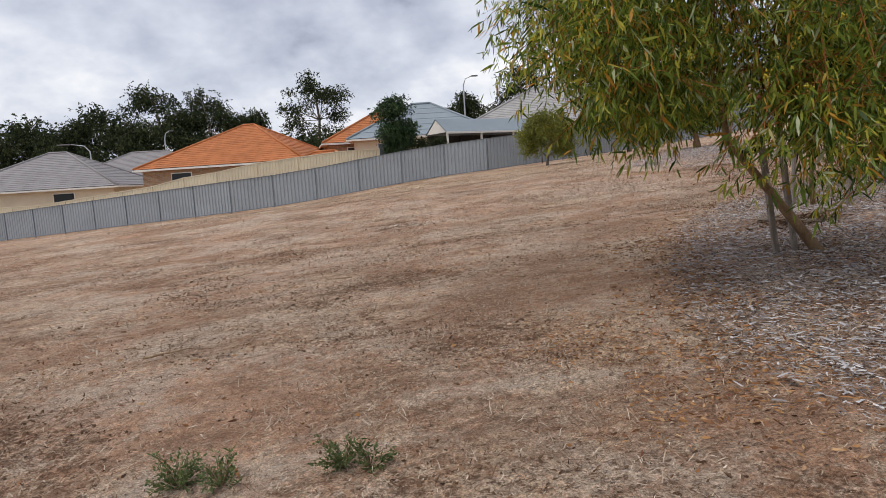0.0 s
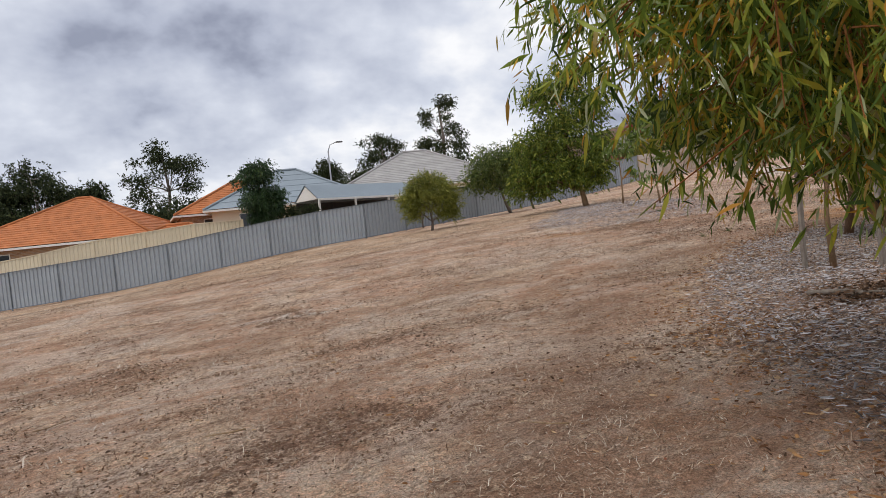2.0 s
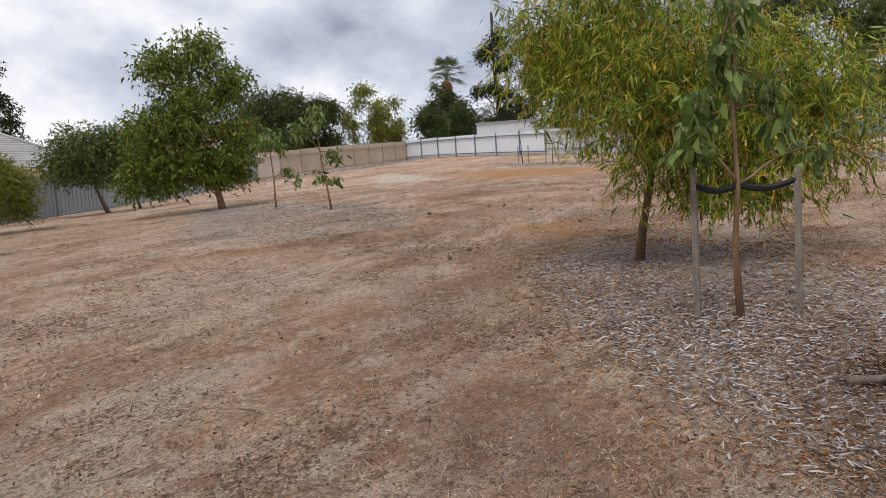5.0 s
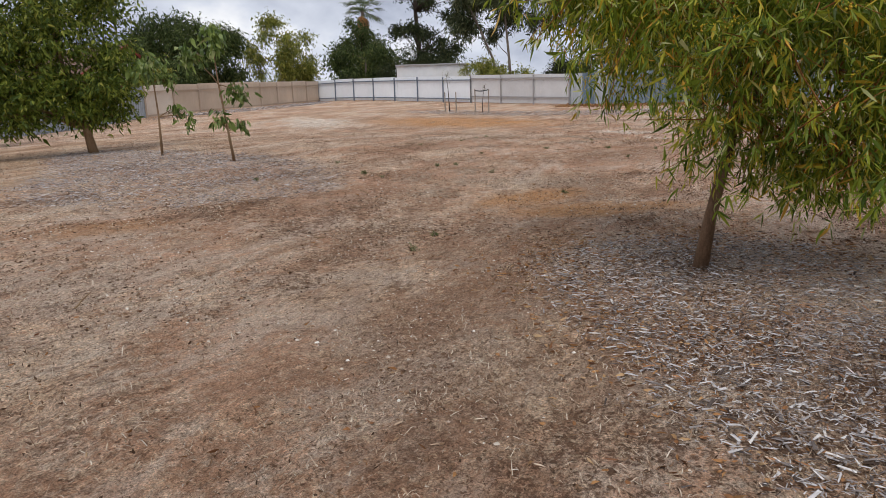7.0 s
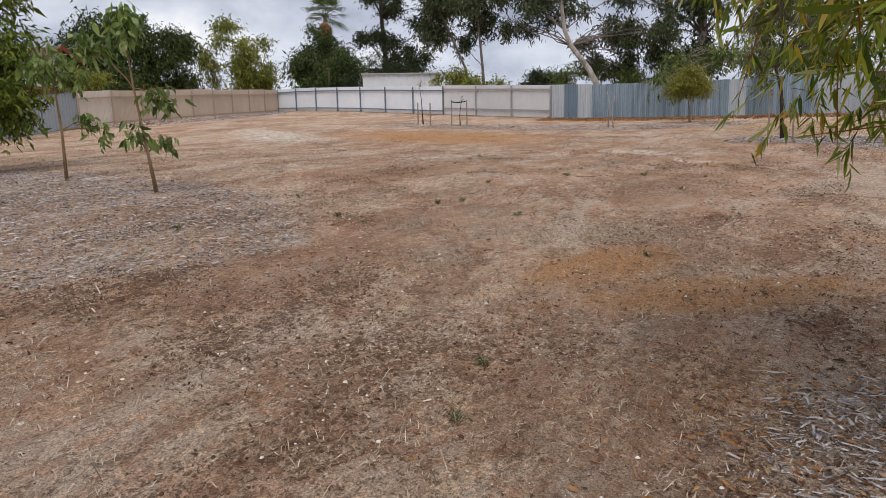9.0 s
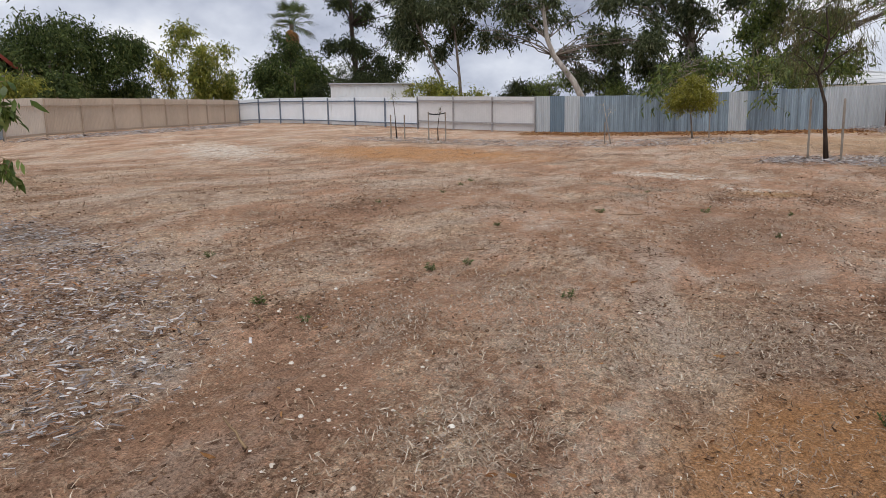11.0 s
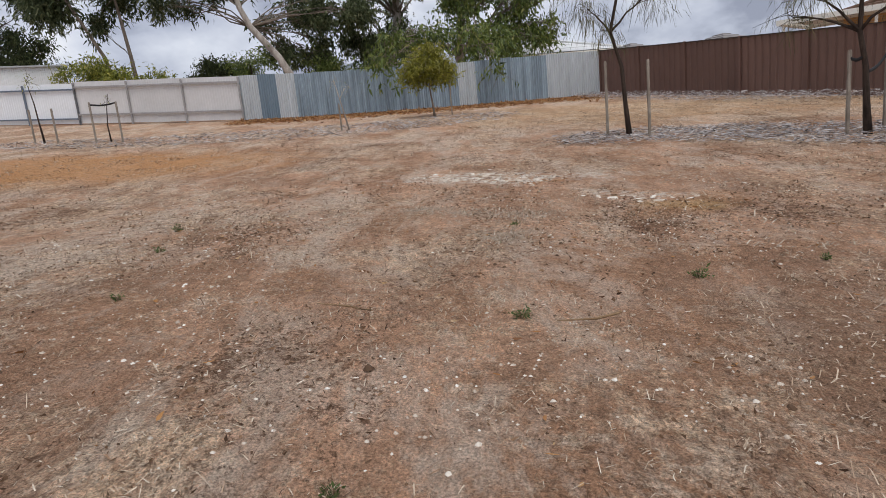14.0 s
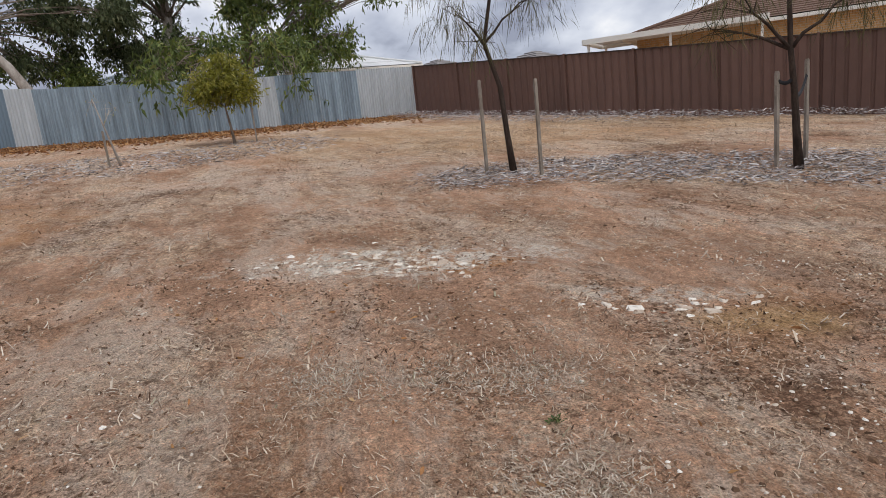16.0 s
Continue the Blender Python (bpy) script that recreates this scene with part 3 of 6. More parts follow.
LINE_A = [(-46.0, 47.0), (-11.2, 35.2), (3.2, 35.2), (23.8, 42.8)]
LINE_B = [(23.8, 42.8), (44.9, 48.9)]
LINE_C = [(44.9, 48.9), (41.6, 36.0), (38.8, 23.1)]
LINE_D = [(38.8, 23.1), (39.3, 7.9)]
LINE_F = [(39.3, 7.9), (7.0, -6.5)]
fence("grey_steel_fence", LINE_A, 2.4, 1.8, FENCE_GREY, FENCE_DARK, FENCE_DARK, "pale grey ribbed steel fence following the slope", rail_h=0.035, post_w=0.035)
fence("beige_steel_fence", LINE_B, 2.4, 1.8, [FENCE_BLEACHED] + [FENCE_BEIGE] * 8, BEIGE_POST, BEIGE_POST, "beige corrugated steel fence with posts and rails", pitch=0.1, depth=0.02, shape=WAVE, rails=(0.03, 0.8), rail_h=0.06, front=-0.06, wobble=0.02)
C_PTS = points_along(LINE_C, 2.55)
fence("white_sheet_fence", C_PTS[:8], 2.55, 1.8, FENCE_WHITE, RAIL_STEEL, RAIL_STEEL, "white sheet fence with dark steel posts and rails", pitch=0.12, depth=0.006, shape=TRAP, rails=(0.1, 0.86), rail_h=0.07, front=-0.07, wobble=0.015)
fence("pale_sheet_fence", C_PTS[7:], 2.55, 1.85, FENCE_PALE, RAIL_PALE, RAIL_PALE, "pale grey sheet fence with weathered posts and rails", pitch=0.12, depth=0.006, shape=TRAP, rails=(0.2, 0.88), rail_h=0.07, front=-0.07, wobble=0.02)
fence("galvanised_iron_fence", LINE_D, 4.0, 1.82, [GALV_PALE, GALV_BLUE, GALV_PALE] + [GALV_STEEL] * 9 + [GALV_PALE] + [GALV_STEEL] * 4 + [GALV_PALE] * 3, GALV, GALV, "old patched galvanised corrugated iron fence", pitch=0.09, depth=0.02, shape=WAVE, rails=(), front=0.05, wobble=0.025, gap=-0.03, sheet_step=0.8)
fence("brown_steel_fence", LINE_F, 2.4, 1.85, FENCE_BROWN, FENCE_BROWN, BROWN_DARK, "dark brown ribbed steel fence, sun faded", pitch=0.27, depth=0.035, shape=TRAP, rails=(1.0,), rail_h=0.035, gap=-0.05)


def cream_top(p):
    u = sm(-28, -3, p[0])
    return round((1.0 + 2.2 * float(u)) / 0.2) * 0.2


fence("cream_steel_fence", [(-36.0, 46.4), (-13.0, 38.6), (-3.0, 38.4)], 2.4, 1.8, FENCE_CREAM, FENCE_CREAM, FENCE_CREAM, "cream steel boundary fence stepping down the slope", tops=cream_top, depth=0.02)


# ---- mulch beds ----
def inside(poly, x, y):
    x, y = np.asarray(x), np.asarray(y)
    r = np.zeros(x.shape, bool)
    n = len(poly)
    for i in range(n):
        (x0, y0), (x1, y1) = poly[i], poly[(i + 1) % n]
        c = ((y0 > y) != (y1 > y)) & (x < (x1 - x0) * (y - y0) / ((y1 - y0) or 1e-9) + x0)
        r ^= c
    return r


def rounded(poly, times=2):
    for _ in range(times):
        out = []
        for (x0, y0), (x1, y1) in zip(poly, poly[1:] + poly[:1]):
            out += [(0.75 * x0 + 0.25 * x1, 0.75 * y0 + 0.25 * y1), (0.25 * x0 + 0.75 * x1, 0.25 * y0 + 0.75 * y1)]
        poly = out
    return poly


def chips(n, poly, rng, size, over=0.3, flat=0.14, lift=0.03, wide=(0.1, 0.28)):
    """Verts and faces of n wood chips strewn over a bed, thinning out just past its edge."""
    P = np.array(poly)
    lo, hi = P.min(0) - over, P.max(0) + over
    got = []
    while sum(len(q) for q in got) < n:
        c = rng.uniform(lo, hi, (n * 2, 2))
        d = c + rng.normal(0, over * 0.5, c.shape)
        got.append(c[inside(poly, d[:, 0], d[:, 1])])
    c = np.concatenate(got)[:n]
    return slivers(c, rng, size, flat, lift, wide)


def slivers(c, rng, size, flat, lift, wide):
    """Low four-sided splinters of wood lying at the places c."""
    n = len(c)
    a, b = rng.uniform(0, 2 * np.pi, n), rng.normal(0, flat, n)
    ln = size * np.minimum(rng.lognormal(0, 0.5, n), 2.6)
    w = ln * rng.uniform(*wide, n)
    d = np.stack([np.cos(a) * np.cos(b), np.sin(a) * np.cos(b), np.sin(b)], 1)
    s = np.stack([-np.sin(a), np.cos(a), rng.normal(0, 0.2, n)], 1)
    z = surf(c[:, 0], c[:, 1]) + lift * rng.uniform(0.2, 1.2, n) + 0.3 * ln * np.abs(np.sin(b))
    m = np.stack([c[:, 0], c[:, 1], z], 1)
    up = np.cross(d, s)
    up *= (np.sign(up[:, 2]) / np.linalg.norm(up, axis=1))[:, None]
    L2, W2, t = (d * ln[:, None] / 2), (s * w[:, None] / 2), up * (w * 0.35)[:, None]
    k = rng.uniform(0.3, 0.9, (n, 1))
    V = np.stack([m - L2 - W2 * k, m - L2 + W2 * k, m + L2 + W2, m + L2 * 0.9 - W2, m + t - L2 * 0.2], 1).reshape(-1, 3)
    o = np.arange(n)[:, None, None] * 5
    T = np.array([[0, 1, 4], [1, 2, 4], [2, 3, 4], [3, 0, 4]])[None] + o
    return V, T.reshape(-1, 3)


def mulch_bed(poly, n, size, seed, label, high=0.03):
    rng = np.random.default_rng(seed)
    poly = rounded(poly)
    P = np.array(poly)
    st = 0.2
    xs, ys = np.arange(P[:, 0].min() - st, P[:, 0].max() + st, st), np.arange(P[:, 1].min() - st, P[:, 1].max() + st, st)
    X, Y = np.meshgrid(xs, ys)
    X, Y = X + rng.uniform(-0.06, 0.06, X.shape), Y + rng.uniform(-0.06, 0.06, Y.shape)
    ins = inside(poly, X, Y)
    core = ins.copy()
    core[1:-1, 1:-1] = ins[1:-1, 1:-1] & ins[:-2, 1:-1] & ins[2:, 1:-1] & ins[1:-1, :-2] & ins[1:-1, 2:]
    Z = surf(X, Y) + np.where(core, high, np.where(ins, 0.012, -0.03)) + rng.normal(0, 0.006, X.shape)
    V = np.stack([X.ravel(), Y.ravel(), Z.ravel()], 1)
    nx = len(xs)
    Fc = []
    for j in range(len(ys) - 1):
        for i in range(nx - 1):
            if ins[j, i] + ins[j, i + 1] + ins[j + 1, i] + ins[j + 1, i + 1] >= 2:
                a = j * nx + i
                Fc.append((a, a + 1, a + nx + 1, a + nx))
    bed = mesh("mulch_bed", V, Fc, MULCH_BASE, smooth=True)
    tagged(bed, label, "mulch", "", "stuff")
    ch = mesh("wood_chips", *chips(n, poly, rng, size, lift=high + 0.012), CHIP)
    tagged(ch, "weathered grey wood chips strewn over a planting bed", "wood chips", "", "stuff")


BED_ONE = [(1.7, 2.6), (1.75, 4.3), (2.35, 5.9), (2.6, 6.8), (3.2, 8.0), (4.1, 9.2), (5.4, 10.4), (6.7, 11.4), (7.6, 11.3), (8.4, 10.3), (8.2, 9.2), (7.3, 8.5), (7.1, 7.2), (6.6, 5.2), (6.0, 3.4), (4.6, 1.8), (2.8, 1.4)]
BED_TWO = [(5.5, 18.4), (7.2, 15.9), (8.8, 15.4), (9.7, 16.2), (10.4, 17.3), (11.0, 19.0), (11.6, 22.0), (11.9, 26.0), (11.0, 27.4), (9.6, 25.6), (8.2, 22.4), (6.6, 20.6)]
BED_THREE = [(24.2, 13.1), (24.9, 11.2), (23.5, 9.2), (22.2, 7.9), (20.9, 6.9), (19.2, 5.4), (18.2, 6.8), (19.8, 8.8), (21.4, 10.1), (22.8, 11.4), (23.0, 12.6)]
STRIP = [(30.3, 30.0), (32.6, 29.6), (32.4, 24.6), (33.0, 19.0), (34.2, 15.2), (34.4, 12.6), (31.4, 12.4), (29.6, 14.6), (28.9, 18.4), (29.0, 23.4)]
STRIP_F = [(36.9, 8.9), (33.0, 7.9), (29.4, 6.4), (27.8, 4.6), (25.6, 2.7), (20.0, 0.9), (14.0, -2.0), (14.0, -3.4), (25.0, 1.2), (33.0, 4.6), (39.8, 7.5), (39.4, 9.4)]
STRIP_B = [(22.4, 41.2), (24.6, 40.2), (29.0, 40.2), (37.0, 42.0), (41.4, 44.2), (43.2, 46.6), (44.6, 48.2), (38.0, 46.2), (30.0, 44.0), (24.6, 42.2)]
mulch_bed(BED_ONE, 74000, 0.029, 1, "grey wood chip mulch round young gum trees", 0.02)
mulch_bed(BED_TWO, 36000, 0.033, 2, "grey wood chip mulch round a tree and saplings", 0.028)
mulch_bed(BED_THREE, 13000, 0.055, 3, "dark grey wood chip mulch round two young she-oaks", 0.04)
mulch_bed(STRIP, 9000, 0.07, 4, "grey mulch strip planted with saplings", 0.012)
mulch_bed(STRIP_F, 14000, 0.065, 5, "heaped grey mulch along a brown fence", 0.14)
mulch_bed(STRIP_B, 6000, 0.1, 6, "grey gravelly mulch along a beige fence", 0.015)


# ---- trees ----
def leaves(base, direction, length, width, rng, curl=0.25, plain_leaf=False):
    """Verts and faces of slender leaves: base points, directions, lengths and widths."""
    n = len(base)
    d = direction / np.linalg.norm(direction, axis=1)[:, None]
    r = rng.normal(0, 1, (n, 3))
    s = np.cross(d, r)
    s /= np.linalg.norm(s, axis=1)[:, None] + 1e-9
    u = np.cross(s, d)
    L, W = length[:, None], width[:, None]
    c = rng.normal(0, curl, (n, 1))
    p1, p2, p3 = base + d * L * 0.3 + u * L * c * 0.25, base + d * L * 0.68 + u * L * c * 0.3, base + d * L
    if plain_leaf:
        V = np.stack([base, p1 - s * W * 0.5, p3, p1 + s * W * 0.5], 1).reshape(-1, 3)
        return V, np.arange(n * 4).reshape(-1, 4)
    fold = u * W * 0.18
    V = np.stack([base, p1 - s * W * 0.5 + fold, p1 + s * W * 0.5 + fold, p2 - s * W * 0.36 + fold, p2 + s * W * 0.36 + fold, p3], 1).reshape(-1, 3)
    o = np.arange(n)[:, None] * 6
    tri = (np.array([[0, 2, 1], [3, 4, 5]])[None] + o[:, :, None]).reshape(-1, 3)
    quad = (np.array([[1, 2, 4, 3]])[None] + o[:, :, None]).reshape(-1, 4)
    return V, tri.tolist() + quad.tolist()


def bend(a, b, sag, rng, n=5, wig=0.05):
    """A gently crooked line from a to b."""
    a, b = np.array(a, float), np.array(b, float)
    ln = np.linalg.norm(b - a)
    out = []
    for i in range(n + 1):
        s = i / n
        p = a + (b - a) * s + np.array([0, 0, sag * ln * math.sin(math.pi * s)])
        if 0 < i < n:
            p = p + rng.normal(0, wig * ln / n * 1.6, 3)
        out.append(p)
    return out


def tree(name, base, trunk, radius, clumps, twigs, leaf, wide, label, leaf_mat, bark, seed, per=9, droop=0.8, twig_len=0.3, shell=0.55, category="tree", group="", limb_sides=6, branch=5, spread=0.5, needle=False, twig_mat=None, buds=0, limb=0.55):
    """A tree. trunk: points above the base; clumps: (x, y, z, rx, ry, rz) of the crown above the base; twigs: how many sprays of leaves."""
    rng = np.random.default_rng(seed)
    root = thing(name, base, label, category, group)
    T = [np.array(p, float) for p in trunk]
    n = len(T)
    rad = [radius * (1.25 if i == 0 else 1) * (1 - 0.62 * i / (n - 1)) for i in range(n)]
    T[0] = T[0] - np.array([0, 0, 0.12])
    V, Fc = tube(T, rad, 10)
    mesh("trunk", V, Fc, bark, root, smooth=True)
    vol = np.array([c[3] * c[4] * c[5] for c in clumps]) ** 0.75
    count = np.maximum(1, (twigs * vol / vol.sum()).astype(int))
    B, D = [], []
    limbs = []
    fine = []
    for c, k in zip(clumps, count):
        cc, rr = np.array(c[:3]), np.array(c[3:])
        # the limb leaves the trunk below the clump
        best = max(range(1 if n < 6 else 3, n), key=lambda i: -abs((cc[2] - T[i][2]) - 0.55 * np.linalg.norm(cc[:2] - T[i][:2])) - 0.2 * np.linalg.norm(cc - T[i]))
        s0 = T[best]
        line = bend(s0, cc + rr * [0, 0, 0.15], 0.06, rng)
        r0 = min(rad[best] * 0.75, radius * limb)
        limbs.append(tube(line, [r0 * (1 - 0.75 * i / (len(line) - 1)) for i in range(len(line))], limb_sides))
        v = rng.normal(0, 1, (k, 3))
        v /= np.linalg.norm(v, axis=1)[:, None]
        v *= (rng.uniform(0, 1, (k, 1)) ** shell)
        p = cc + v * rr * (1 + 0.12 * rng.normal(0, 1, (k, 1)))
        out = v * [1, 1, 0.5] + rng.normal(0, spread, (k, 3)) + [0, 0, -droop * 0.6]
        out /= np.linalg.norm(out, axis=1)[:, None]
        for q in p[: branch if leaf < 0.125 else 3]:
            ln = bend(line[3], q, 0.05, rng, 4)
            fine.append(tube(ln, [r0 * 0.32 * (1 - 0.7 * i / 4) + 0.002 for i in range(5)], 4))
        for q, o in list(zip(p, out))[: max(4, k // (8 if leaf < 0.125 else 30))]:
            fine.append(tube([q - o * twig_len, q + o * twig_len * 0.4, q + o * twig_len], [0.004 + r0 * 0.06, 0.003 + r0 * 0.04, 0.002], 3))
        s = rng.uniform(0, 1, (k, per, 1))
        bb = p[:, None] + out[:, None] * twig_len * (s * 2 - 1)
        dd = out[:, None] * 0.5 + rng.normal(0, spread, (k, per, 3)) + np.array([0, 0, -droop])
        B.append(bb.reshape(-1, 3))
        D.append(dd.reshape(-1, 3))
    if len(limbs) <= 12:
        for V, Fc in limbs:
            mesh("limb", V, Fc, bark, root, smooth=True)
    else:
        V, Fc = join(limbs)
        mesh("limb_work", V, Fc, twig_mat or bark, root, smooth=True, kind="stuff")
    V, Fc = join(fine)
    mesh("twig_work", V, Fc, twig_mat or bark, root, kind="stuff")
    B, D = np.concatenate(B), np.concatenate(D)
    m = len(B)
    if buds:
        c = B[rng.integers(0, m, buds)]
        q = (c[:, None] + rng.normal(0, 0.018, (buds, 10, 3))).reshape(-1, 3)
        r = rng.uniform(0.005, 0.009, len(q))[:, None, None]
        o = np.array([(1, 0, 0), (0, 1, 0), (-1, 0, 0), (0, -1, 0), (0, 0, 1.5), (0, 0, -1.5)])
        T = np.array([[0, 1, 4], [1, 2, 4], [2, 3, 4], [3, 0, 4], [1, 0, 5], [2, 1, 5], [3, 2, 5], [0, 3, 5]])[None] + np.arange(len(q))[:, None, None] * 6
        mesh("bud_work", (q[:, None] + o[None] * r).reshape(-1, 3), T.reshape(-1, 3), BUD, root, "yellow-orange gum flower buds", kind="stuff")
    ln = leaf * rng.lognormal(0, 0.28, m)
    mesh("crown", *leaves(B, D, ln, wide * ln / leaf * rng.uniform(0.7, 1.3, m), rng, 0.0 if needle else 0.25, needle or (leaf > 0.125 and m > 3000)), leaf_mat, root, kind="stuff")
    return root


def rel(base, cl):
    return [(x - base[0], y - base[1], z - base[2], a, b, c) for x, y, z, a, b, c in cl]


def stake(x, y, high, lean=(0, 0), group="tree stakes"):
    b = on(x, y)
    root = thing("tree_stake", b, "weathered grey timber tree stake", "stake", group)
    bm = bmesh.new()
    w = 0.022
    for z, k in ((-0.2, 1.0), (high - 0.03, 1.0), (high, 0.7)):
        for sx, sy in ((-1, -1), (1, -1), (1, 1), (-1, 1)):
            bm.verts.new((lean[0] * z + sx * w * k, lean[1] * z + sy * w * k, z))
    bm.verts.ensure_lookup_table()
    v = bm.verts
    for i in (0, 4):
        for j in range(4):
            bm.faces.new((v[i + j], v[i + (j + 1) % 4], v[i + 4 + (j + 1) % 4], v[i + 4 + j]))
    bm.faces.new([v[8 + j] for j in range(4)])
    part("post", bm, STAKE, root)
    return root


def tie(a, b, label="black rubber tie between stake and trunk"):
    """A sagging rubber strap from a to b."""
    a, b = Vector(a), Vector(b)
    mid = [a.lerp(b, i / 6) - Vector((0, 0, 0.05 * math.sin(math.pi * i / 6))) for i in range(7)]
    V, Fc = tube(mid, [0.016] * 7, 6)
    V = [Vector((p.x, p.y, m.z + (p.z - m.z) * 1.7)) for p, m in zip(V, [q for q in mid for _ in range(6)])]
    ob = mesh("tree_tie", [tuple(v) for v in V], Fc, RUBBER)
    tagged(ob, label, "tree tie")
    return ob


T1 = on(3.58, 5.58)
CL1 = [(1.35, 5.1, 2.6, 0.8, 0.9, 0.8), (1.5, 4.6, 2.2, 0.58, 0.6, 0.6), (2.2, 5.0, 2.9, 1.1, 1.1, 1.0), (2.95, 4.6, 2.3, 0.9, 0.85, 0.85), (2.4, 5.5, 3.7, 1.2, 1.2, 1.0), (1.5, 5.75, 2.9, 0.75, 0.65, 0.7), (1.65, 5.55, 2.0, 0.42, 0.42, 0.4), (3.7, 5.3, 2.9, 0.85, 0.85, 0.8), (3.9, 4.4, 2.3, 0.7, 0.65, 0.7), (2.75, 4.3, 1.7, 0.75, 0.6, 0.5), (3.5, 4.4, 1.75, 0.7, 0.6, 0.5), (2.9, 4.7, 1.95, 0.6, 0.5, 0.4), (1.75, 4.85, 1.9, 0.45, 0.42, 0.35), (4.3, 4.6, 1.7, 0.6, 0.55, 0.5)]
tree("gum_tree", T1, [(0, 0, 0), (-0.4, 0.17, 0.5), (-0.78, 0.3, 1.05), (-1.02, 0.12, 1.7), (-1.18, -0.2, 2.4), (-1.18, -0.3, 3.1)], 0.045, rel(T1, CL1), 4400, 0.09, 0.012, "young leaning gum tree with drooping slender green and yellow leaves", GUM_LEAF, BARK_TAN, 11, per=15, twig_len=0.24, branch=9, droop=0.8, spread=0.55, limb=0.32, twig_mat=TWIG_RED, buds=420, group="gum trees")
T4 = on(7.14, 10.1)
CL4 = [(7.0, 11.1, 3.7, 0.9, 0.85, 0.8), (7.3, 10.2, 4.1, 1.2, 1.2, 1.1), (7.4, 9.1, 3.1, 1.1, 1.1, 1.0), (6.6, 9.6, 2.9, 0.85, 0.8, 0.85), (8.0, 10.6, 3.3, 1.1, 1.1, 1.1), (7.1, 8.8, 2.25, 0.9, 0.8, 0.8), (7.8, 8.2, 2.6, 0.95, 0.9, 0.95), (6.8, 10.6, 3.1, 0.7, 0.65, 0.6), (7.0, 9.8, 2.15, 0.65, 0.6, 0.55), (7.4, 9.2, 1.8, 0.6, 0.5, 0.4), (7.75, 8.75, 1.6, 0.35, 0.3, 0.3), (7.35, 9.55, 1.8, 0.4, 0.35, 0.3)]
tree("gum_tree", T4, [(0, 0, 0), (0.01, -0.08, 0.45), (0.04, -0.18, 0.95), (0.08, -0.28, 1.6), (0.12, -0.25, 2.3), (0.15, -0.1, 3.1)], 0.056, rel(T4, CL4), 4300, 0.1, 0.013, "young gum tree with dense drooping slender leaves over mulch", GUM_LIT, BARK_BROWN, 12, per=15, twig_len=0.24, branch=9, droop=0.75, spread=0.6, limb=0.32, twig_mat=TWIG_RED, buds=480, group="gum trees")
T2 = on(5.15, 8.4)
tree("staked_sapling", T2, [(0, 0, 0), (-0.02, 0.03, 0.6), (0.0, 0.0, 1.1), (-0.03, 0.02, 1.7), (0.0, 0.0, 2.5)], 0.03, [(0.0, 0.0, 2.5, 0.13, 0.13, 0.14), (-0.06, 0.08, 2.2, 0.16, 0.16, 0.14), (-0.24, 0.24, 1.78, 0.16, 0.16, 0.13), (-0.3, 0.3, 1.48, 0.17, 0.17, 0.14), (-0.16, 0.2, 1.62, 0.15, 0.15, 0.14), (0.2, -0.2, 1.9, 0.13, 0.13, 0.12), (0.26, -0.26, 1.66, 0.12, 0.12, 0.12), (0.42, -0.42, 1.36, 0.11, 0.11, 0.11), (-0.05, 0.0, 1.95, 0.15, 0.15, 0.15)], 110, 0.125, 0.055, "slim sapling with large glossy green leaves between two stakes", SAP_LEAF, BARK_TAN, 13, per=5, droop=1.0, twig_len=0.12, branch=4)
stake(5.07, 8.72, 1.25)
stake(5.38, 8.02, 1.2)
tie((5.07, 8.72, T2[2] + 1.12), (5.15, 8.4, T2[2] + 1.1))
tie((5.38, 8.02, T2[2] + 1.12), (5.15, 8.4, T2[2] + 1.1))
stake(3.2, 5.78, 1.1, (-0.14, 0.0))
stake(3.42, 5.86, 1.3, (-0.14, 0.0))
tie((3.06, 5.78, T1[2] + 1.0), (2.8, 5.88, T1[2] + 0.98))

B1 = on(5.65, 30.4)
tree("round_bush", B1, [(0, 0, 0), (0.05, 0, 0.4), (0, 0, 0.9), (0, 0, 1.6)], 0.06, [(0, 0, 1.65, 1.1, 1.05, 0.85), (-0.75, 0.1, 0.85, 0.55, 0.5, 0.4), (0.8, -0.1, 0.75, 0.6, 0.5, 0.45), (-0.85, 0.1, 1.4, 0.6, 0.6, 0.6), (0.95, -0.1, 1.35, 0.65, 0.6, 0.6), (0.1, 0, 2.25, 0.75, 0.7, 0.4), (-0.35, 0.1, 2.05, 0.6, 0.6, 0.45), (0.6, 0, 1.95, 0.6, 0.6, 0.45)], 2600, 0.128, 0.022, "dense rounded olive green shrub near a grey fence", BUSH_LEAF, BARK_GREY, 21, per=11, droop=0.1, twig_len=0.2, category="shrub")
TB = on(11.2, 26.15)
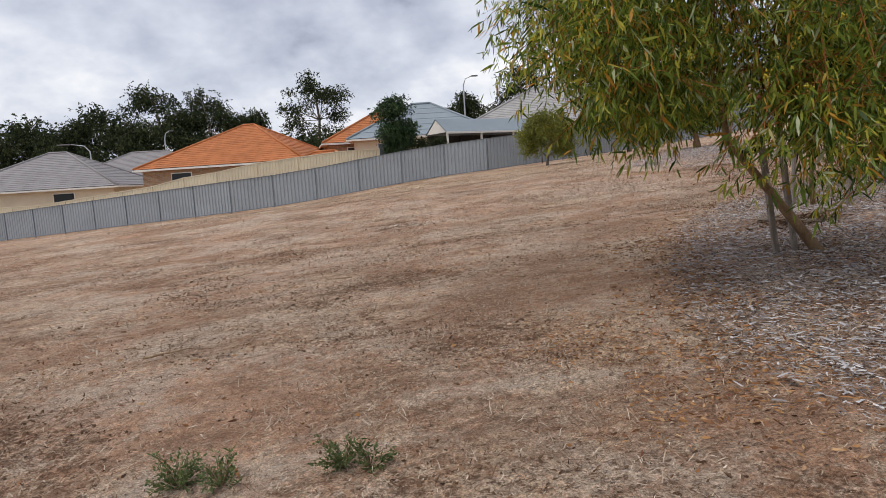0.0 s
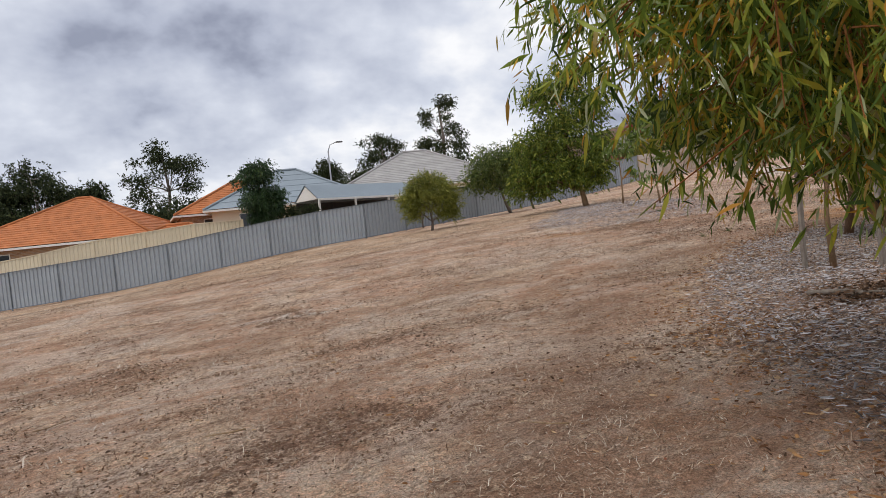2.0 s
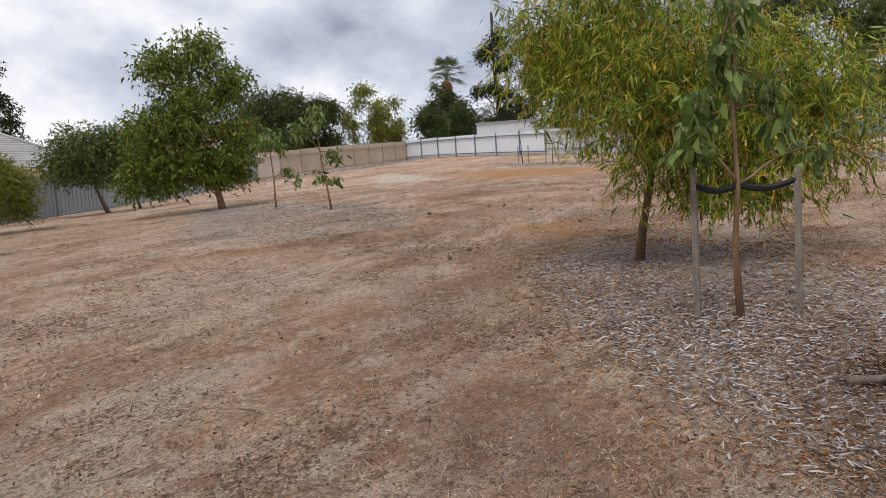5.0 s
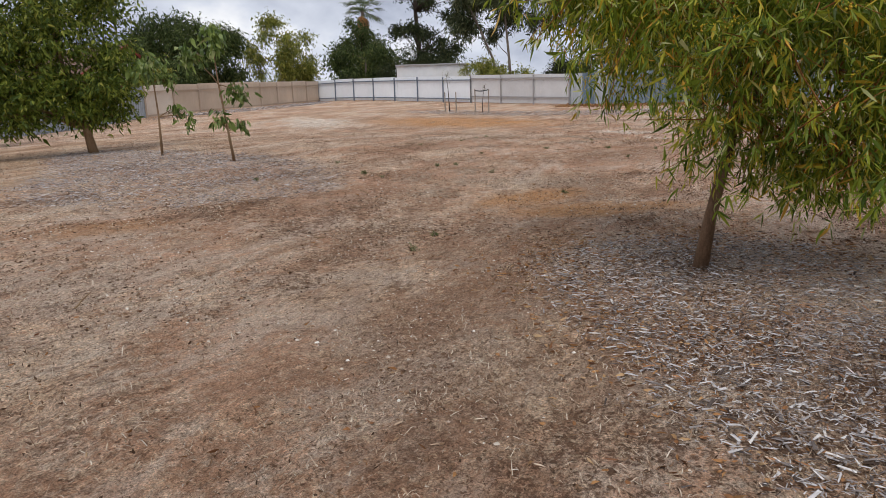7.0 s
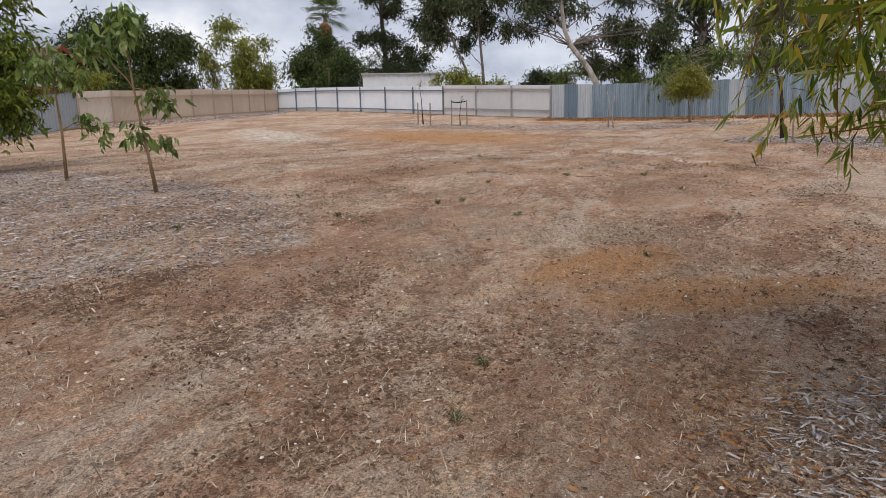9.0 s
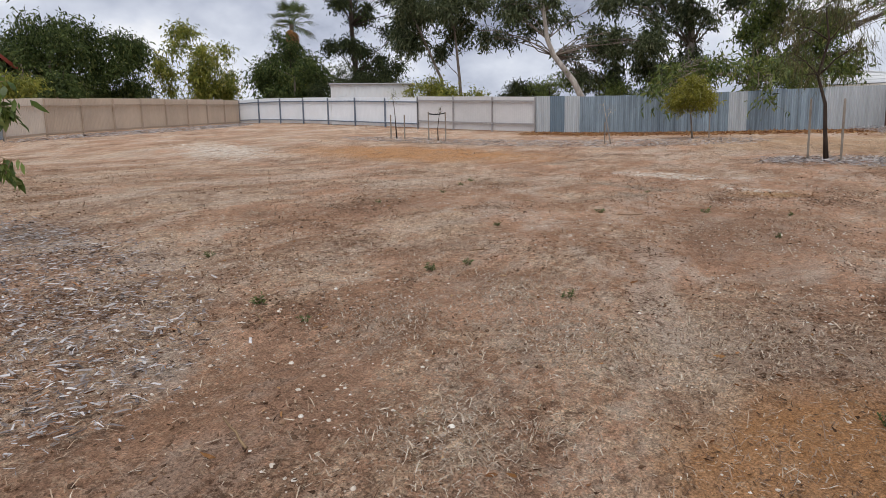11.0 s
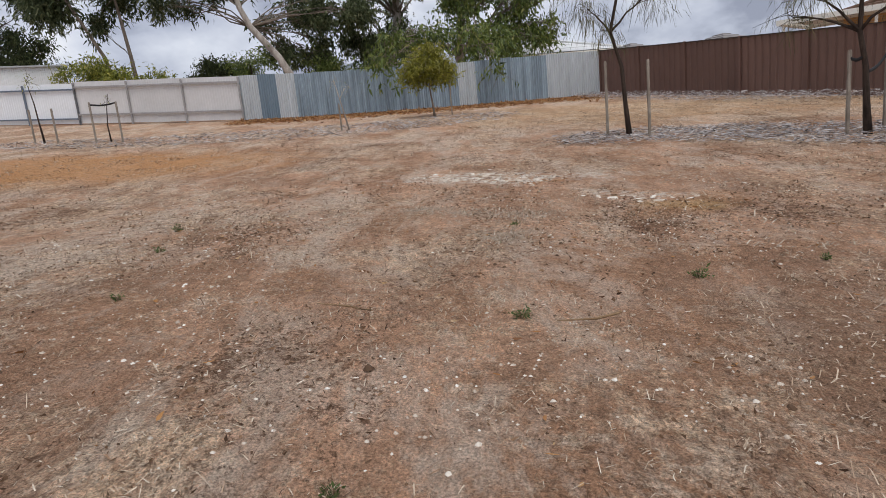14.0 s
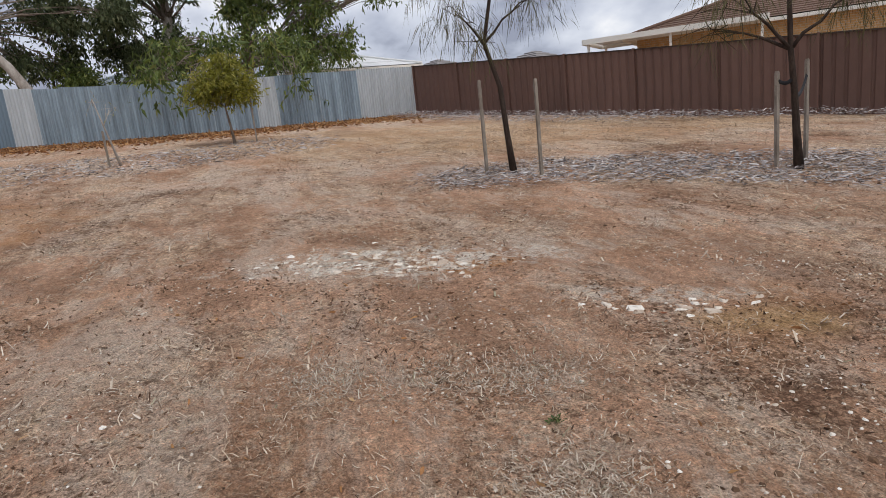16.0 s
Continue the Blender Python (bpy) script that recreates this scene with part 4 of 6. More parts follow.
tree("leafy_tree", TB, [(0, 0, 0), (-0.12, 0.06, 0.7), (-0.35, 0.2, 1.6), (-0.5, 0.3, 3.0), (-0.6, 0.3, 4.6)], 0.11, [(-0.9, 0.45, 1.5, 1.3, 1.1, 0.6), (-1.5, 0.8, 0.95, 0.9, 0.8, 0.5), (-0.2, 0.0, 1.05, 0.8, 0.7, 0.4), (0.5, -0.3, 1.1, 0.5, 0.5, 0.4), (-2.4, 1.3, 0.95, 0.6, 0.6, 0.45), (0.35, -0.2, 1.6, 0.9, 0.8, 0.55), (-2.0, 1.1, 1.5, 0.9, 0.8, 0.55), (-0.6, 0.3, 3.4, 1.4, 1.3, 1.3), (-1.6, 0.9, 2.6, 1.1, 1.1, 1.0), (-1.3, 0.7, 4.7, 0.9, 0.9, 0.8), (-0.3, 0.1, 5.2, 0.9, 0.9, 0.8), (0.5, -0.3, 4.1, 0.9, 0.9, 0.9), (0.6, -0.3, 2.4, 0.9, 0.9, 0.8), (-0.6, 0.3, 1.9, 0.9, 0.9, 0.6), (-2.0, 1.1, 1.7, 0.6, 0.6, 0.5), (0.1, -0.6, 1.7, 0.7, 0.7, 0.5)], 5200, 0.14, 0.042, "bushy green tree standing in mulch", LUSH_LEAF, BARK_TAN, 22, per=8, droop=0.5, twig_len=0.25)
TC = on(11.4, 35.6)
tree("leafy_tree", TC, [(0, 0, 0), (-0.3, 0, 0.6), (-0.6, -0.2, 1.4), (-0.7, -0.3, 2.4)], 0.09, [(-1.0, -0.6, 2.7, 1.4, 1.2, 1.1), (-1.9, -0.5, 2.0, 0.9, 0.9, 0.9), (0.3, -0.8, 2.9, 1.1, 1.0, 0.9), (-0.6, -0.4, 1.7, 1.2, 1.0, 0.7)], 2600, 0.14, 0.035, "low spreading dark green tree beside a fence", TREE_LEAF, BARK_GREY, 23, per=8, droop=0.4, twig_len=0.25)
TC2 = on(12.6, 35.2)
tree("leafy_tree", TC2, [(0, 0, 0), (-0.25, 0, 0.8), (-0.5, 0, 1.6)], 0.06, [(-0.4, 0, 2.4, 1.1, 1.0, 0.9), (0.4, 0, 3.0, 0.9, 0.9, 0.8)], 1300, 0.14, 0.035, "slender green tree beside a fence", TREE_LEAF, BARK_GREY, 24, per=8, droop=0.4, twig_len=0.25)
S1 = on(10.95, 22.85)
tree("sapling", S1, [(0, 0, 0), (0.02, 0, 0.9), (0, 0.03, 1.7), (0, 0, 2.1)], 0.028, [(-0.1, 0.05, 2.05, 0.42, 0.4, 0.3), (0.25, -0.15, 1.75, 0.25, 0.25, 0.2), (0.3, -0.2, 1.05, 0.14, 0.14, 0.22), (0.55, -0.35, 0.85, 0.16, 0.16, 0.24)], 130, 0.13, 0.048, "slim sapling with large drooping leaves in mulch", SAP_LEAF, BARK_TAN, 25, per=5, droop=1.0, twig_len=0.14, branch=3, group="saplings")
S2 = on(10.28, 19.5)
tree("sapling", S2, [(0, 0, 0), (-0.06, 0.05, 0.6), (-0.15, 0.1, 1.5), (-0.18, 0.15, 2.3)], 0.028, [(-0.2, 0.12, 2.4, 0.32, 0.3, 0.32), (-0.55, 0.4, 2.05, 0.28, 0.25, 0.3), (0.1, -0.1, 1.35, 0.25, 0.25, 0.2), (-0.2, 0.1, 0.85, 0.16, 0.16, 0.2), (0.16, -0.13, 0.75, 0.13, 0.13, 0.2)], 140, 0.13, 0.048, "slim sapling with sparse large drooping leaves", SAP_LEAF, BARK_TAN, 26, per=5, droop=1.0, twig_len=0.14, branch=3, group="saplings")

# the east side: she-oaks, an olive bush and bare saplings
SA = on(23.86, 11.43)
tree("she_oak", SA, [(0, 0, 0), (0.02, 0.06, 0.6), (0.05, 0.1, 1.3), (0.1, 0.28, 1.95), (0.1, 0.1, 2.7), (0.1, 0.2, 3.4)], 0.05, [(0.1, 0.7, 2.35, 0.6, 0.45, 0.35), (0.0, -0.5, 2.5, 0.5, 0.45, 0.3), (0.2, 0.9, 3.1, 0.7, 0.6, 0.5), (0.0, 0.0, 3.6, 0.7, 0.7, 0.5), (-0.1, 0.4, 1.95, 0.35, 0.3, 0.2), (0.1, -0.3, 3.1, 0.4, 0.4, 0.4)], 330, 0.25, 0.006, "young she-oak with dark trunk and drooping needle foliage", OAK_NEEDLE, BARK_DARK, 31, per=10, droop=1.1, twig_len=0.3, spread=0.3, branch=9, needle=True, group="she-oaks")
stake(24.06, 11.8, 1.42)
stake(23.42, 11.2, 1.4)
SB = on(21.2, 8.65)
tree("she_oak", SB, [(0, 0, 0), (0.03, 0.03, 0.5), (0.06, 0.04, 1.0), (-0.02, 0.2, 1.5), (0.1, 0.1, 2.2), (0.1, 0.1, 3.0)], 0.055, [(0.3, 0.8, 2.2, 0.6, 0.55, 0.4), (-0.4, -0.5, 2.1, 0.6, 0.6, 0.35), (0.2, 0.5, 2.9, 0.7, 0.7, 0.5), (-0.2, -0.2, 3.3, 0.8, 0.8, 0.5), (0.5, 0.9, 1.8, 0.3, 0.3, 0.25), (-0.3, -0.7, 2.7, 0.6, 0.6, 0.4)], 280, 0.25, 0.006, "young she-oak tied to stakes over mulch", OAK_NEEDLE, BARK_DARK, 32, per=10, droop=1.1, twig_len=0.3, spread=0.3, branch=9, needle=True, group="she-oaks")
stake(21.36, 8.87, 1.25)
stake(21.5, 8.2, 1.35)
tie((21.36, 8.87, SB[2] + 1.15), (21.22, 8.75, SB[2] + 1.15))
tie((21.5, 8.2, SB[2] + 1.18), (21.25, 8.65, SB[2] + 0.92))
SY = on(33.9, 15.1)
tree("young_gum", SY, [(0, 0, 0), (0.0, 0.05, 0.5), (0, 0.1, 1.0), (0, 0, 1.7)], 0.04, [(0, 0.1, 1.7, 0.95, 0.9, 0.55), (0, -0.35, 1.45, 0.65, 0.6, 0.5), (0, 0.55, 1.45, 0.65, 0.6, 0.5), (0, 0, 2.15, 0.55, 0.5, 0.35)], 1500, 0.11, 0.026, "young tree with rounded yellow-green crown by an iron fence", YELLOW_LEAF, BARK_GREY, 33, per=7, droop=0.4, twig_len=0.2)
stake(34.05, 14.5, 1.2)
SW = on(31.0, 17.7)
tree("bare_sapling", SW, [(0, 0, 0), (0.0, 0.12, 0.5), (0, 0.2, 0.9), (0, 0.32, 1.5)], 0.028, [(0, 0.35, 1.35, 0.2, 0.3, 0.3), (0, 0.0, 1.2, 0.2, 0.25, 0.3)], 10, 0.07, 0.012, "almost bare pale sapling", BUSH_LEAF, BARK_PALE, 34, per=2, twig_len=0.2, branch=7, group="bare saplings")
stake(31.0, 17.95, 0.8)
SD = on(31.6, 27.25)
tree("bare_sapling", SD, [(0, 0, 0), (0.0, 0.05, 0.6), (0, 0.08, 1.2), (0, 0.15, 1.7)], 0.03, [(0, 0.2, 1.9, 0.3, 0.35, 0.3)], 30, 0.07, 0.012, "thin dark sapling with few leaves", BUSH_LEAF, BARK_DARK, 35, per=3, twig_len=0.2, branch=7, group="bare saplings")
stake(31.6, 27.55, 1.05)
stake(31.6, 26.85, 1.05)
SE = on(31.1, 24.95)
tree("bare_sapling", SE, [(0, 0, 0), (0.0, 0.02, 0.5), (0, -0.05, 1.0), (0, -0.15, 1.4)], 0.022, [(0, -0.1, 1.3, 0.15, 0.2, 0.2)], 12, 0.06, 0.01, "thin bent sapling between stakes", BUSH_LEAF, BARK_DARK, 36, per=2, twig_len=0.15, branch=5, group="bare saplings")
stake(31.1, 25.4, 1.2)
stake(31.1, 24.6, 1.2)
tie((31.1, 25.4, SE[2] + 1.15), (31.1, 24.6, SE[2] + 1.15))


# ---- background trees ----
def big_gum(base, trunk, radius, clumps, twigs, leaf, seed, mat=GREYGUM_LEAF, bark=BARK_PALE, label="tall gum tree with pale limbs behind the fence", per=9, wide=0.3, name="tall_gum", droop=0.6, shell=0.5, tl=3.0, group="background trees"):
    if leaf >= 0.2:
        twigs, leaf = int(twigs * 0.62), leaf * 1.25
    return tree(name, base, trunk, radius, clumps, twigs, leaf, leaf * wide, label, mat, bark, seed, per=per, droop=droop, twig_len=leaf * tl, shell=shell, branch=6, group=group, limb=0.17, twig_mat=BARK_GREY if bark is BARK_PALE else None)


def puffs(cx, cy, cz, rx, ry, rz, n, r, seed):
    """n crown clumps spread over an ellipsoid."""
    rng = np.random.default_rng(seed)
    v = rng.normal(0, 1, (n, 3))
    v /= np.linalg.norm(v, axis=1)[:, None]
    v *= rng.uniform(0.35, 1, (n, 1)) ** 0.5
    s = r * rng.uniform(0.65, 1.25, n)
    return [(cx + a * rx, cy + b * ry, cz + c * rz, q, q, q * 0.75) for (a, b, c), q in zip(v, s)]


def stand(base, trunk, radius, groups, twigs, leaf, seed, extra=(), **kw):
    """A gum whose crown is given as groups of clumps at world places."""
    cl = []
    for i, q in enumerate(groups):
        cl += puffs(*q, seed * 10 + i)
    return big_gum(base, trunk, radius, rel(base, cl + list(extra)), twigs, leaf, seed, **kw)


G1 = g(46.2, 22.2)
stand(G1, [(0, 0, 0), (0.1, 0.2, 1.6), (0, 0.8, 2.8), (-0.2, 2.0, 4.4), (-0.3, 2.4, 5.4), (-0.4, 2.6, 7.0), (-0.5, 3.0, 9.0)], 0.24, [(49.0, 22.3, 8.4, 1.8, 2.2, 2.3, 14, 0.75), (48.0, 28.4, 11.2, 2.2, 3.0, 1.8, 12, 0.65), (48.0, 24.6, 12.2, 2.6, 3.6, 1.6, 11, 0.7), (48.5, 20.0, 9.6, 1.6, 1.6, 1.8, 6, 0.8)], 3400, 0.2, 41)
G2 = g(52.5, 17.2)
stand(G2, [(0, 0, 0), (0, 0.2, 2.5), (0, -0.4, 5.0), (0, -0.3, 8.0), (0.2, 0.8, 11.0)], 0.36, [(51.5, 17.6, 9.0, 2.2, 2.7, 3.0, 26, 0.8), (50.5, 17.4, 6.4, 1.4, 2.6, 0.9, 12, 0.6), (52.0, 17.5, 12.8, 3.0, 5.0, 1.8, 20, 1.0)], 5000, 0.2, 42)
HANGING = [(38.2, 17.0, 5.1, 0.35, 0.5, 0.5), (38.2, 16.35, 4.6, 0.25, 0.25, 0.3), (38.4, 12.5, 5.0, 0.35, 0.4, 0.5), (38.4, 12.25, 4.5, 0.2, 0.2, 0.25), (39.2, 13.2, 6.2, 0.6, 0.8, 0.5), (39.4, 16.6, 6.3, 0.6, 0.8, 0.5), (41.6, 17.6, 5.5, 0.6, 0.9, 0.9), (41.6, 16.2, 5.2, 0.5, 0.6, 0.7), (42.4, 13.0, 5.5, 0.6, 0.7, 0.9), (43.0, 12.0, 6.4, 0.9, 0.9, 0.7), (43.6, 15.0, 6.9, 1.2, 1.8, 0.6)]
G3 = g(53.0, 13.2)
stand(G3, [(0, 0, 0), (0, -0.1, 2.5), (0, -0.3, 4.6), (-0.2, -1.0, 7.0), (0, -2.0, 10.0)], 0.36, [(51.5, 11.0, 9.2, 2.2, 3.0, 2.6, 26, 0.8), (50.6, 8.8, 8.2, 1.8, 1.7, 1.8, 15, 0.65), (50.5, 6.0, 10.8, 1.5, 1.6, 1.0, 9, 0.55), (52.0, 11.0, 12.8, 3.0, 5.0, 1.7, 18, 1.0)], 5200, 0.2, 43, extra=HANGING, mat=TREE_LEAF, label="tall green gum tree with thick pale limbs behind the fence")
G4 = g(45.6, 31.2)
stand(G4, [(0, 0, 0), (-0.1, 0.5, 3.0), (-0.4, 1.8, 6.0), (-0.6, 3.0, 8.4)], 0.12, [(45.0, 34.0, 11.6, 1.6, 2.2, 1.8, 10, 0.85)], 1700, 0.2, 44, bark=BARK_GREY)
G5 = g(46.0, 30.4)
stand(G5, [(0, 0, 0), (0, 0.2, 3.0), (0, 0.5, 6.0), (0, 0.8, 8.5)], 0.12, [(46.0, 30.6, 11.6, 1.5, 2.2, 2.0, 10, 0.9), (46.0, 32.6, 9.6, 0.8, 0.8, 0.8, 3, 0.6)], 1700, 0.2, 45, bark=BARK_GREY)
G6 = g(54.0, 44.0)
big_gum(G6, [(0, 0, 0), (0, 0, 4.0), (0, 0.3, 8.0), (0, 0.3, 14.0)], 0.3, puffs(0, -0.5, 7.5, 3.0, 4.4, 5.6, 34, 0.82, 15), 4600, 0.2, 46, mat=FAR_LEAF, bark=BARK_DARK, label="tall dense dark green tree behind the fence")
G7 = g(47.5, 45.5)
big_gum(G7, [(0, 0, 0), (0, 0, 1.5), (0, 0, 3.5)], 0.15, puffs(0, 0, 2.8, 2.2, 3.5, 1.6, 10, 1.2, 16), 2600, 0.2, 47, mat=DARK_LEAF, bark=BARK_GREY, label="dense hedge-like shrubs behind the fence corner", name="tall_shrub")
G8 = g(44.8, 53.2)
big_gum(G8, [(0, 0, 0), (0, 0, 2.5), (0, 0, 5.0)], 0.16, puffs(0, 0, 4.0, 3.1, 3.1, 3.4, 26, 1.0, 17), 3200, 0.2, 48, mat=BUSH_LEAF, bark=BARK_GREY, label="sparse yellow-green tree behind the fence corner", name="yellow_green_tree")
G9 = g(34.4, 55.4)
big_gum(G9, [(0, 0, 0), (0, 0, 2.5), (0, 0, 6.0)], 0.2, puffs(0, 0, 4.6, 3.0, 2.8, 3.2, 16, 1.5, 18), 4400, 0.2, 49, mat=DARK_LEAF, bark=BARK_GREY, label="broad dark green tree behind the beige fence", name="broad_tree")
G10 = g(38.8, 54.6)
big_gum(G10, [(0, 0, 0), (-0.6, 0.4, 3.0), (-1.0, 0.6, 6.2)], 0.14, puffs(-0.4, 0, 4.2, 2.2, 2.2, 2.8, 12, 1.2, 19), 3000, 0.2, 50, mat=DARK_LEAF, bark=BARK_GREY, label="leafy dark green tree behind the beige fence", name="broad_tree")
G11 = g(30.5, 52.0)
big_gum(G11, [(0, 0, 0), (0, 0, 2.0), (0, 0, 4.0)], 0.16, puffs(0, 0, 3.0, 2.4, 2.4, 2.0, 10, 1.2, 20), 2600, 0.2, 51, mat=DARK_LEAF, bark=BARK_GREY, label="dark green tree behind the beige fence", name="broad_tree")
for i, (x, y, h, w) in enumerate(((47.0, 27.0, 2.6, 1.2), (44.5, 32.5, 2.7, 1.3), (49.0, 22.0, 3.2, 1.4), (48.5, 38.5, 3.2, 2.0), (51.0, 48.0, 4.4, 2.4), (49.6, 10.6, 2.9, 1.4), (45.6, 40.8, 3.0, 1.3), (44.0, 29.4, 2.6, 1.2), (46.5, 24.6, 3.0, 1.3), (51.6, 44.0, 4.2, 2.2), (27.0, 46.6, 2.8, 1.2))):
    b = g(x, y)
    big_gum(b, [(0, 0, 0), (0, 0, h * 0.4), (0, 0, h * 0.8)], 0.07, puffs(0, 0, h * 0.72, w, w * 1.3, h * 0.3, 7, w * 0.6, 60 + i), 500, 0.16, 70 + i, mat=(FAR_LEAF, BUSH_LEAF, TREE_LEAF)[i % 3], bark=BARK_DARK, label="garden shrub showing above the fence", name="garden_shrub")
GB = g(-1.9, 37.0)
big_gum(GB, [(0, 0, 0), (0, 0, 1.5), (0, 0, 4.2)], 0.1, puffs(0, 0, 3.3, 0.85, 0.85, 1.5, 12, 0.75, 80) + [(0, 0, 4.6, 0.6, 0.6, 0.6), (0, 0, 3.0, 1.0, 1.0, 1.3)], 3000, 0.13, 81, mat=leaf_material("lush_leaf", ((0.0, (0.012, 0.032, 0.01)), (0.6, (0.03, 0.07, 0.02)), (1.0, (0.07, 0.12, 0.035))), 0.4, 0.25), bark=BARK_GREY, label="dense dark green conical tree behind the grey fence", name="conical_tree", tl=1.6)
GB2 = g(0.2, 36.8)
big_gum(GB2, [(0, 0, 0), (0, 0, 1.0), (0, 0, 1.9)], 0.05, puffs(0, 0, 1.9, 0.7, 0.5, 0.4, 6, 0.4, 82), 300, 0.12, 83, mat=FAR_LEAF, bark=BARK_DARK, label="low dark shrub over the grey fence", name="garden_shrub")
GB3 = g(6.4, 35.9)
big_gum(GB3, [(0, 0, 0), (0, 0, 1.0), (0, 0, 1.7)], 0.03, puffs(0, 0, 1.85, 0.9, 0.25, 0.12, 6, 0.25, 84), 150, 0.14, 85, mat=BUSH_LEAF, bark=BARK_GREY, label="yellow-green creeper over the grey fence", name="creeper")


def far_gum(x, y, top, width, clear, seed, label="distant dark gum tree against the sky", n=28, twigs=1700):
    z = float(lie(x, y))
    h = top - z
    b = (x, y, z)
    lo = h * clear
    big_gum(b, [(0, 0, 0), (0, 0, h * 0.3), (width * 0.05, 0, h * 0.6), (0, 0, h * 0.9)], h * 0.018, puffs(0, 0, (lo + h) / 2, width / 2, width / 2, (h - lo) / 2, n, width * 0.185, seed), int(twigs * (1.7 if clear else 1.0)), 0.3 if clear else 0.42, seed, mat=FAR_LEAF, bark=BARK_GREY, label=label, per=8, wide=0.5, name="distant_gum", tl=1.9, group="distant gums")


for q in ((-70.0, 112.0, 14.0, 17, 0.25, 101), (-59.0, 116.0, 17.0, 15, 0.2, 102), (-50.0, 119.0, 20.6, 15, 0.2, 103), (-42.0, 122.0, 18.8, 14, 0.2, 104), (-34.0, 125.0, 14.8, 12, 0.15, 105), (-25.5, 148.0, 26.0, 14, 0.35, 106), (-20.0, 150.0, 15.0, 14, 0.1, 107), (-85.0, 100.0, 13.5, 20, 0.1, 108), (-100.0, 85.0, 13.0, 20, 0.1, 109), (10.0, 165.0, 21.0, 10, 0.5, 110), (24.0, 163.0, 28.5, 13, 0.35, 111), (39.5, 159.5, 36.0, 12, 0.35, 112), (16.0, 162.0, 18.0, 16, 0.1, 113), (2.0, 150.0, 16.0, 16, 0.1, 114), (-8.0, 140.0, 14.0, 14, 0.1, 115), (48.0, 155.0, 20.0, 16, 0.1, 116), (60.0, 140.0, 18.0, 16, 0.1, 117), (-66.0, 108.0, 11.5, 15, 0.0, 118), (-54.0, 112.0, 12.5, 15, 0.0, 119), (-43.0, 114.0, 12.5, 15, 0.0, 120), (-33.0, 118.0, 11.5, 14, 0.0, 121), (-22.0, 128.0, 11.5, 15, 0.0, 122), (-10.0, 130.0, 11.5, 15, 0.0, 123), (4.0, 132.0, 12.0, 15, 0.0, 124), (22.0, 140.0, 14.5, 17, 0.0, 125), (36.0, 138.0, 14.5, 17, 0.0, 126), (-78.0, 96.0, 10.5, 16, 0.0, 127)):
    near_town = q[5] in (101, 102, 103, 104, 105, 118, 119, 120, 121)
    far_gum(*q, n=40 if near_town else 28, twigs=3000 if near_town else 1700)


def palm(x, y, top, seed):
    rng = np.random.default_rng(seed)
    b = g(x, y)
    h = top - b[2]
    root = thing("fan_palm", b, "tall fan palm with a skirt of dead brown fronds", "palm tree")
    mesh("trunk", *tube([(0, 0, -0.1), (0, 0, h * 0.5), (0, 0, h)], [0.32, 0.24, 0.2], 10), BARK_GREY, root, smooth=True)
    for nm, mat, n, down in (("crown", leaf_material("palm_leaf", ((0, (0.04, 0.07, 0.02)), (1, (0.13, 0.17, 0.05))), 0.5), 34, 0.0), ("dead_fronds", LITTER, 48, -1.0)):
        V, Fc = [], []
        for i in range(n):
            a = rng.uniform(0, 2 * math.pi)
            e = rng.uniform(-0.5, 1.3) if down == 0 else rng.uniform(-1.4, -0.85)
            d = Vector((math.cos(a) * math.cos(e), math.sin(a) * math.cos(e), math.sin(e)))
            c = Vector((0, 0, h - (0 if down == 0 else rng.uniform(0.2, 1.6)))) + d * (1.3 if down == 0 else 0.4)
            s = d.cross(Vector((0, 0, 1))).normalized()
            V2, F2 = tube([(0, 0, c.z * 0 + h - (0 if down == 0 else 0.5)), c], [0.03, 0.02], 4)
            V, Fc = join([(V, Fc), ([Vector(v) for v in V2], F2)])
            for k in range(13):
                f = (k - 6) / 6 * 1.25
                dd = (d * math.cos(f) + s * math.sin(f)).normalized()
                ln = (1.45 if down == 0 else 0.9) * (1 - 0.25 * abs(f))
                tip = c + dd * ln - Vector((0, 0, 0.25 * ln))
                p = dd.cross(d.cross(s)).normalized() * 0.05
                o = len(V)
                V += [c, c + dd * ln * 0.5 - p, tip, c + dd * ln * 0.5 + p]
                Fc.append((o, o + 1, o + 2, o + 3))
        mesh(nm, V, Fc, mat, root, kind="stuff")


palm(55.0, 51.5, 14.8, 5)
G12 = g(53.4, 50.6)
big_gum(G12, [(0, 0, 0), (0, 0, 2.5), (0, 0, 5.0)], 0.16, puffs(0, 0, 4.4, 2.0, 2.1, 3.6, 16, 1.1, 21), 2600, 0.2, 52, mat=DARK_LEAF, bark=BARK_DARK, label="dense dark green tree below a palm", name="broad_tree")


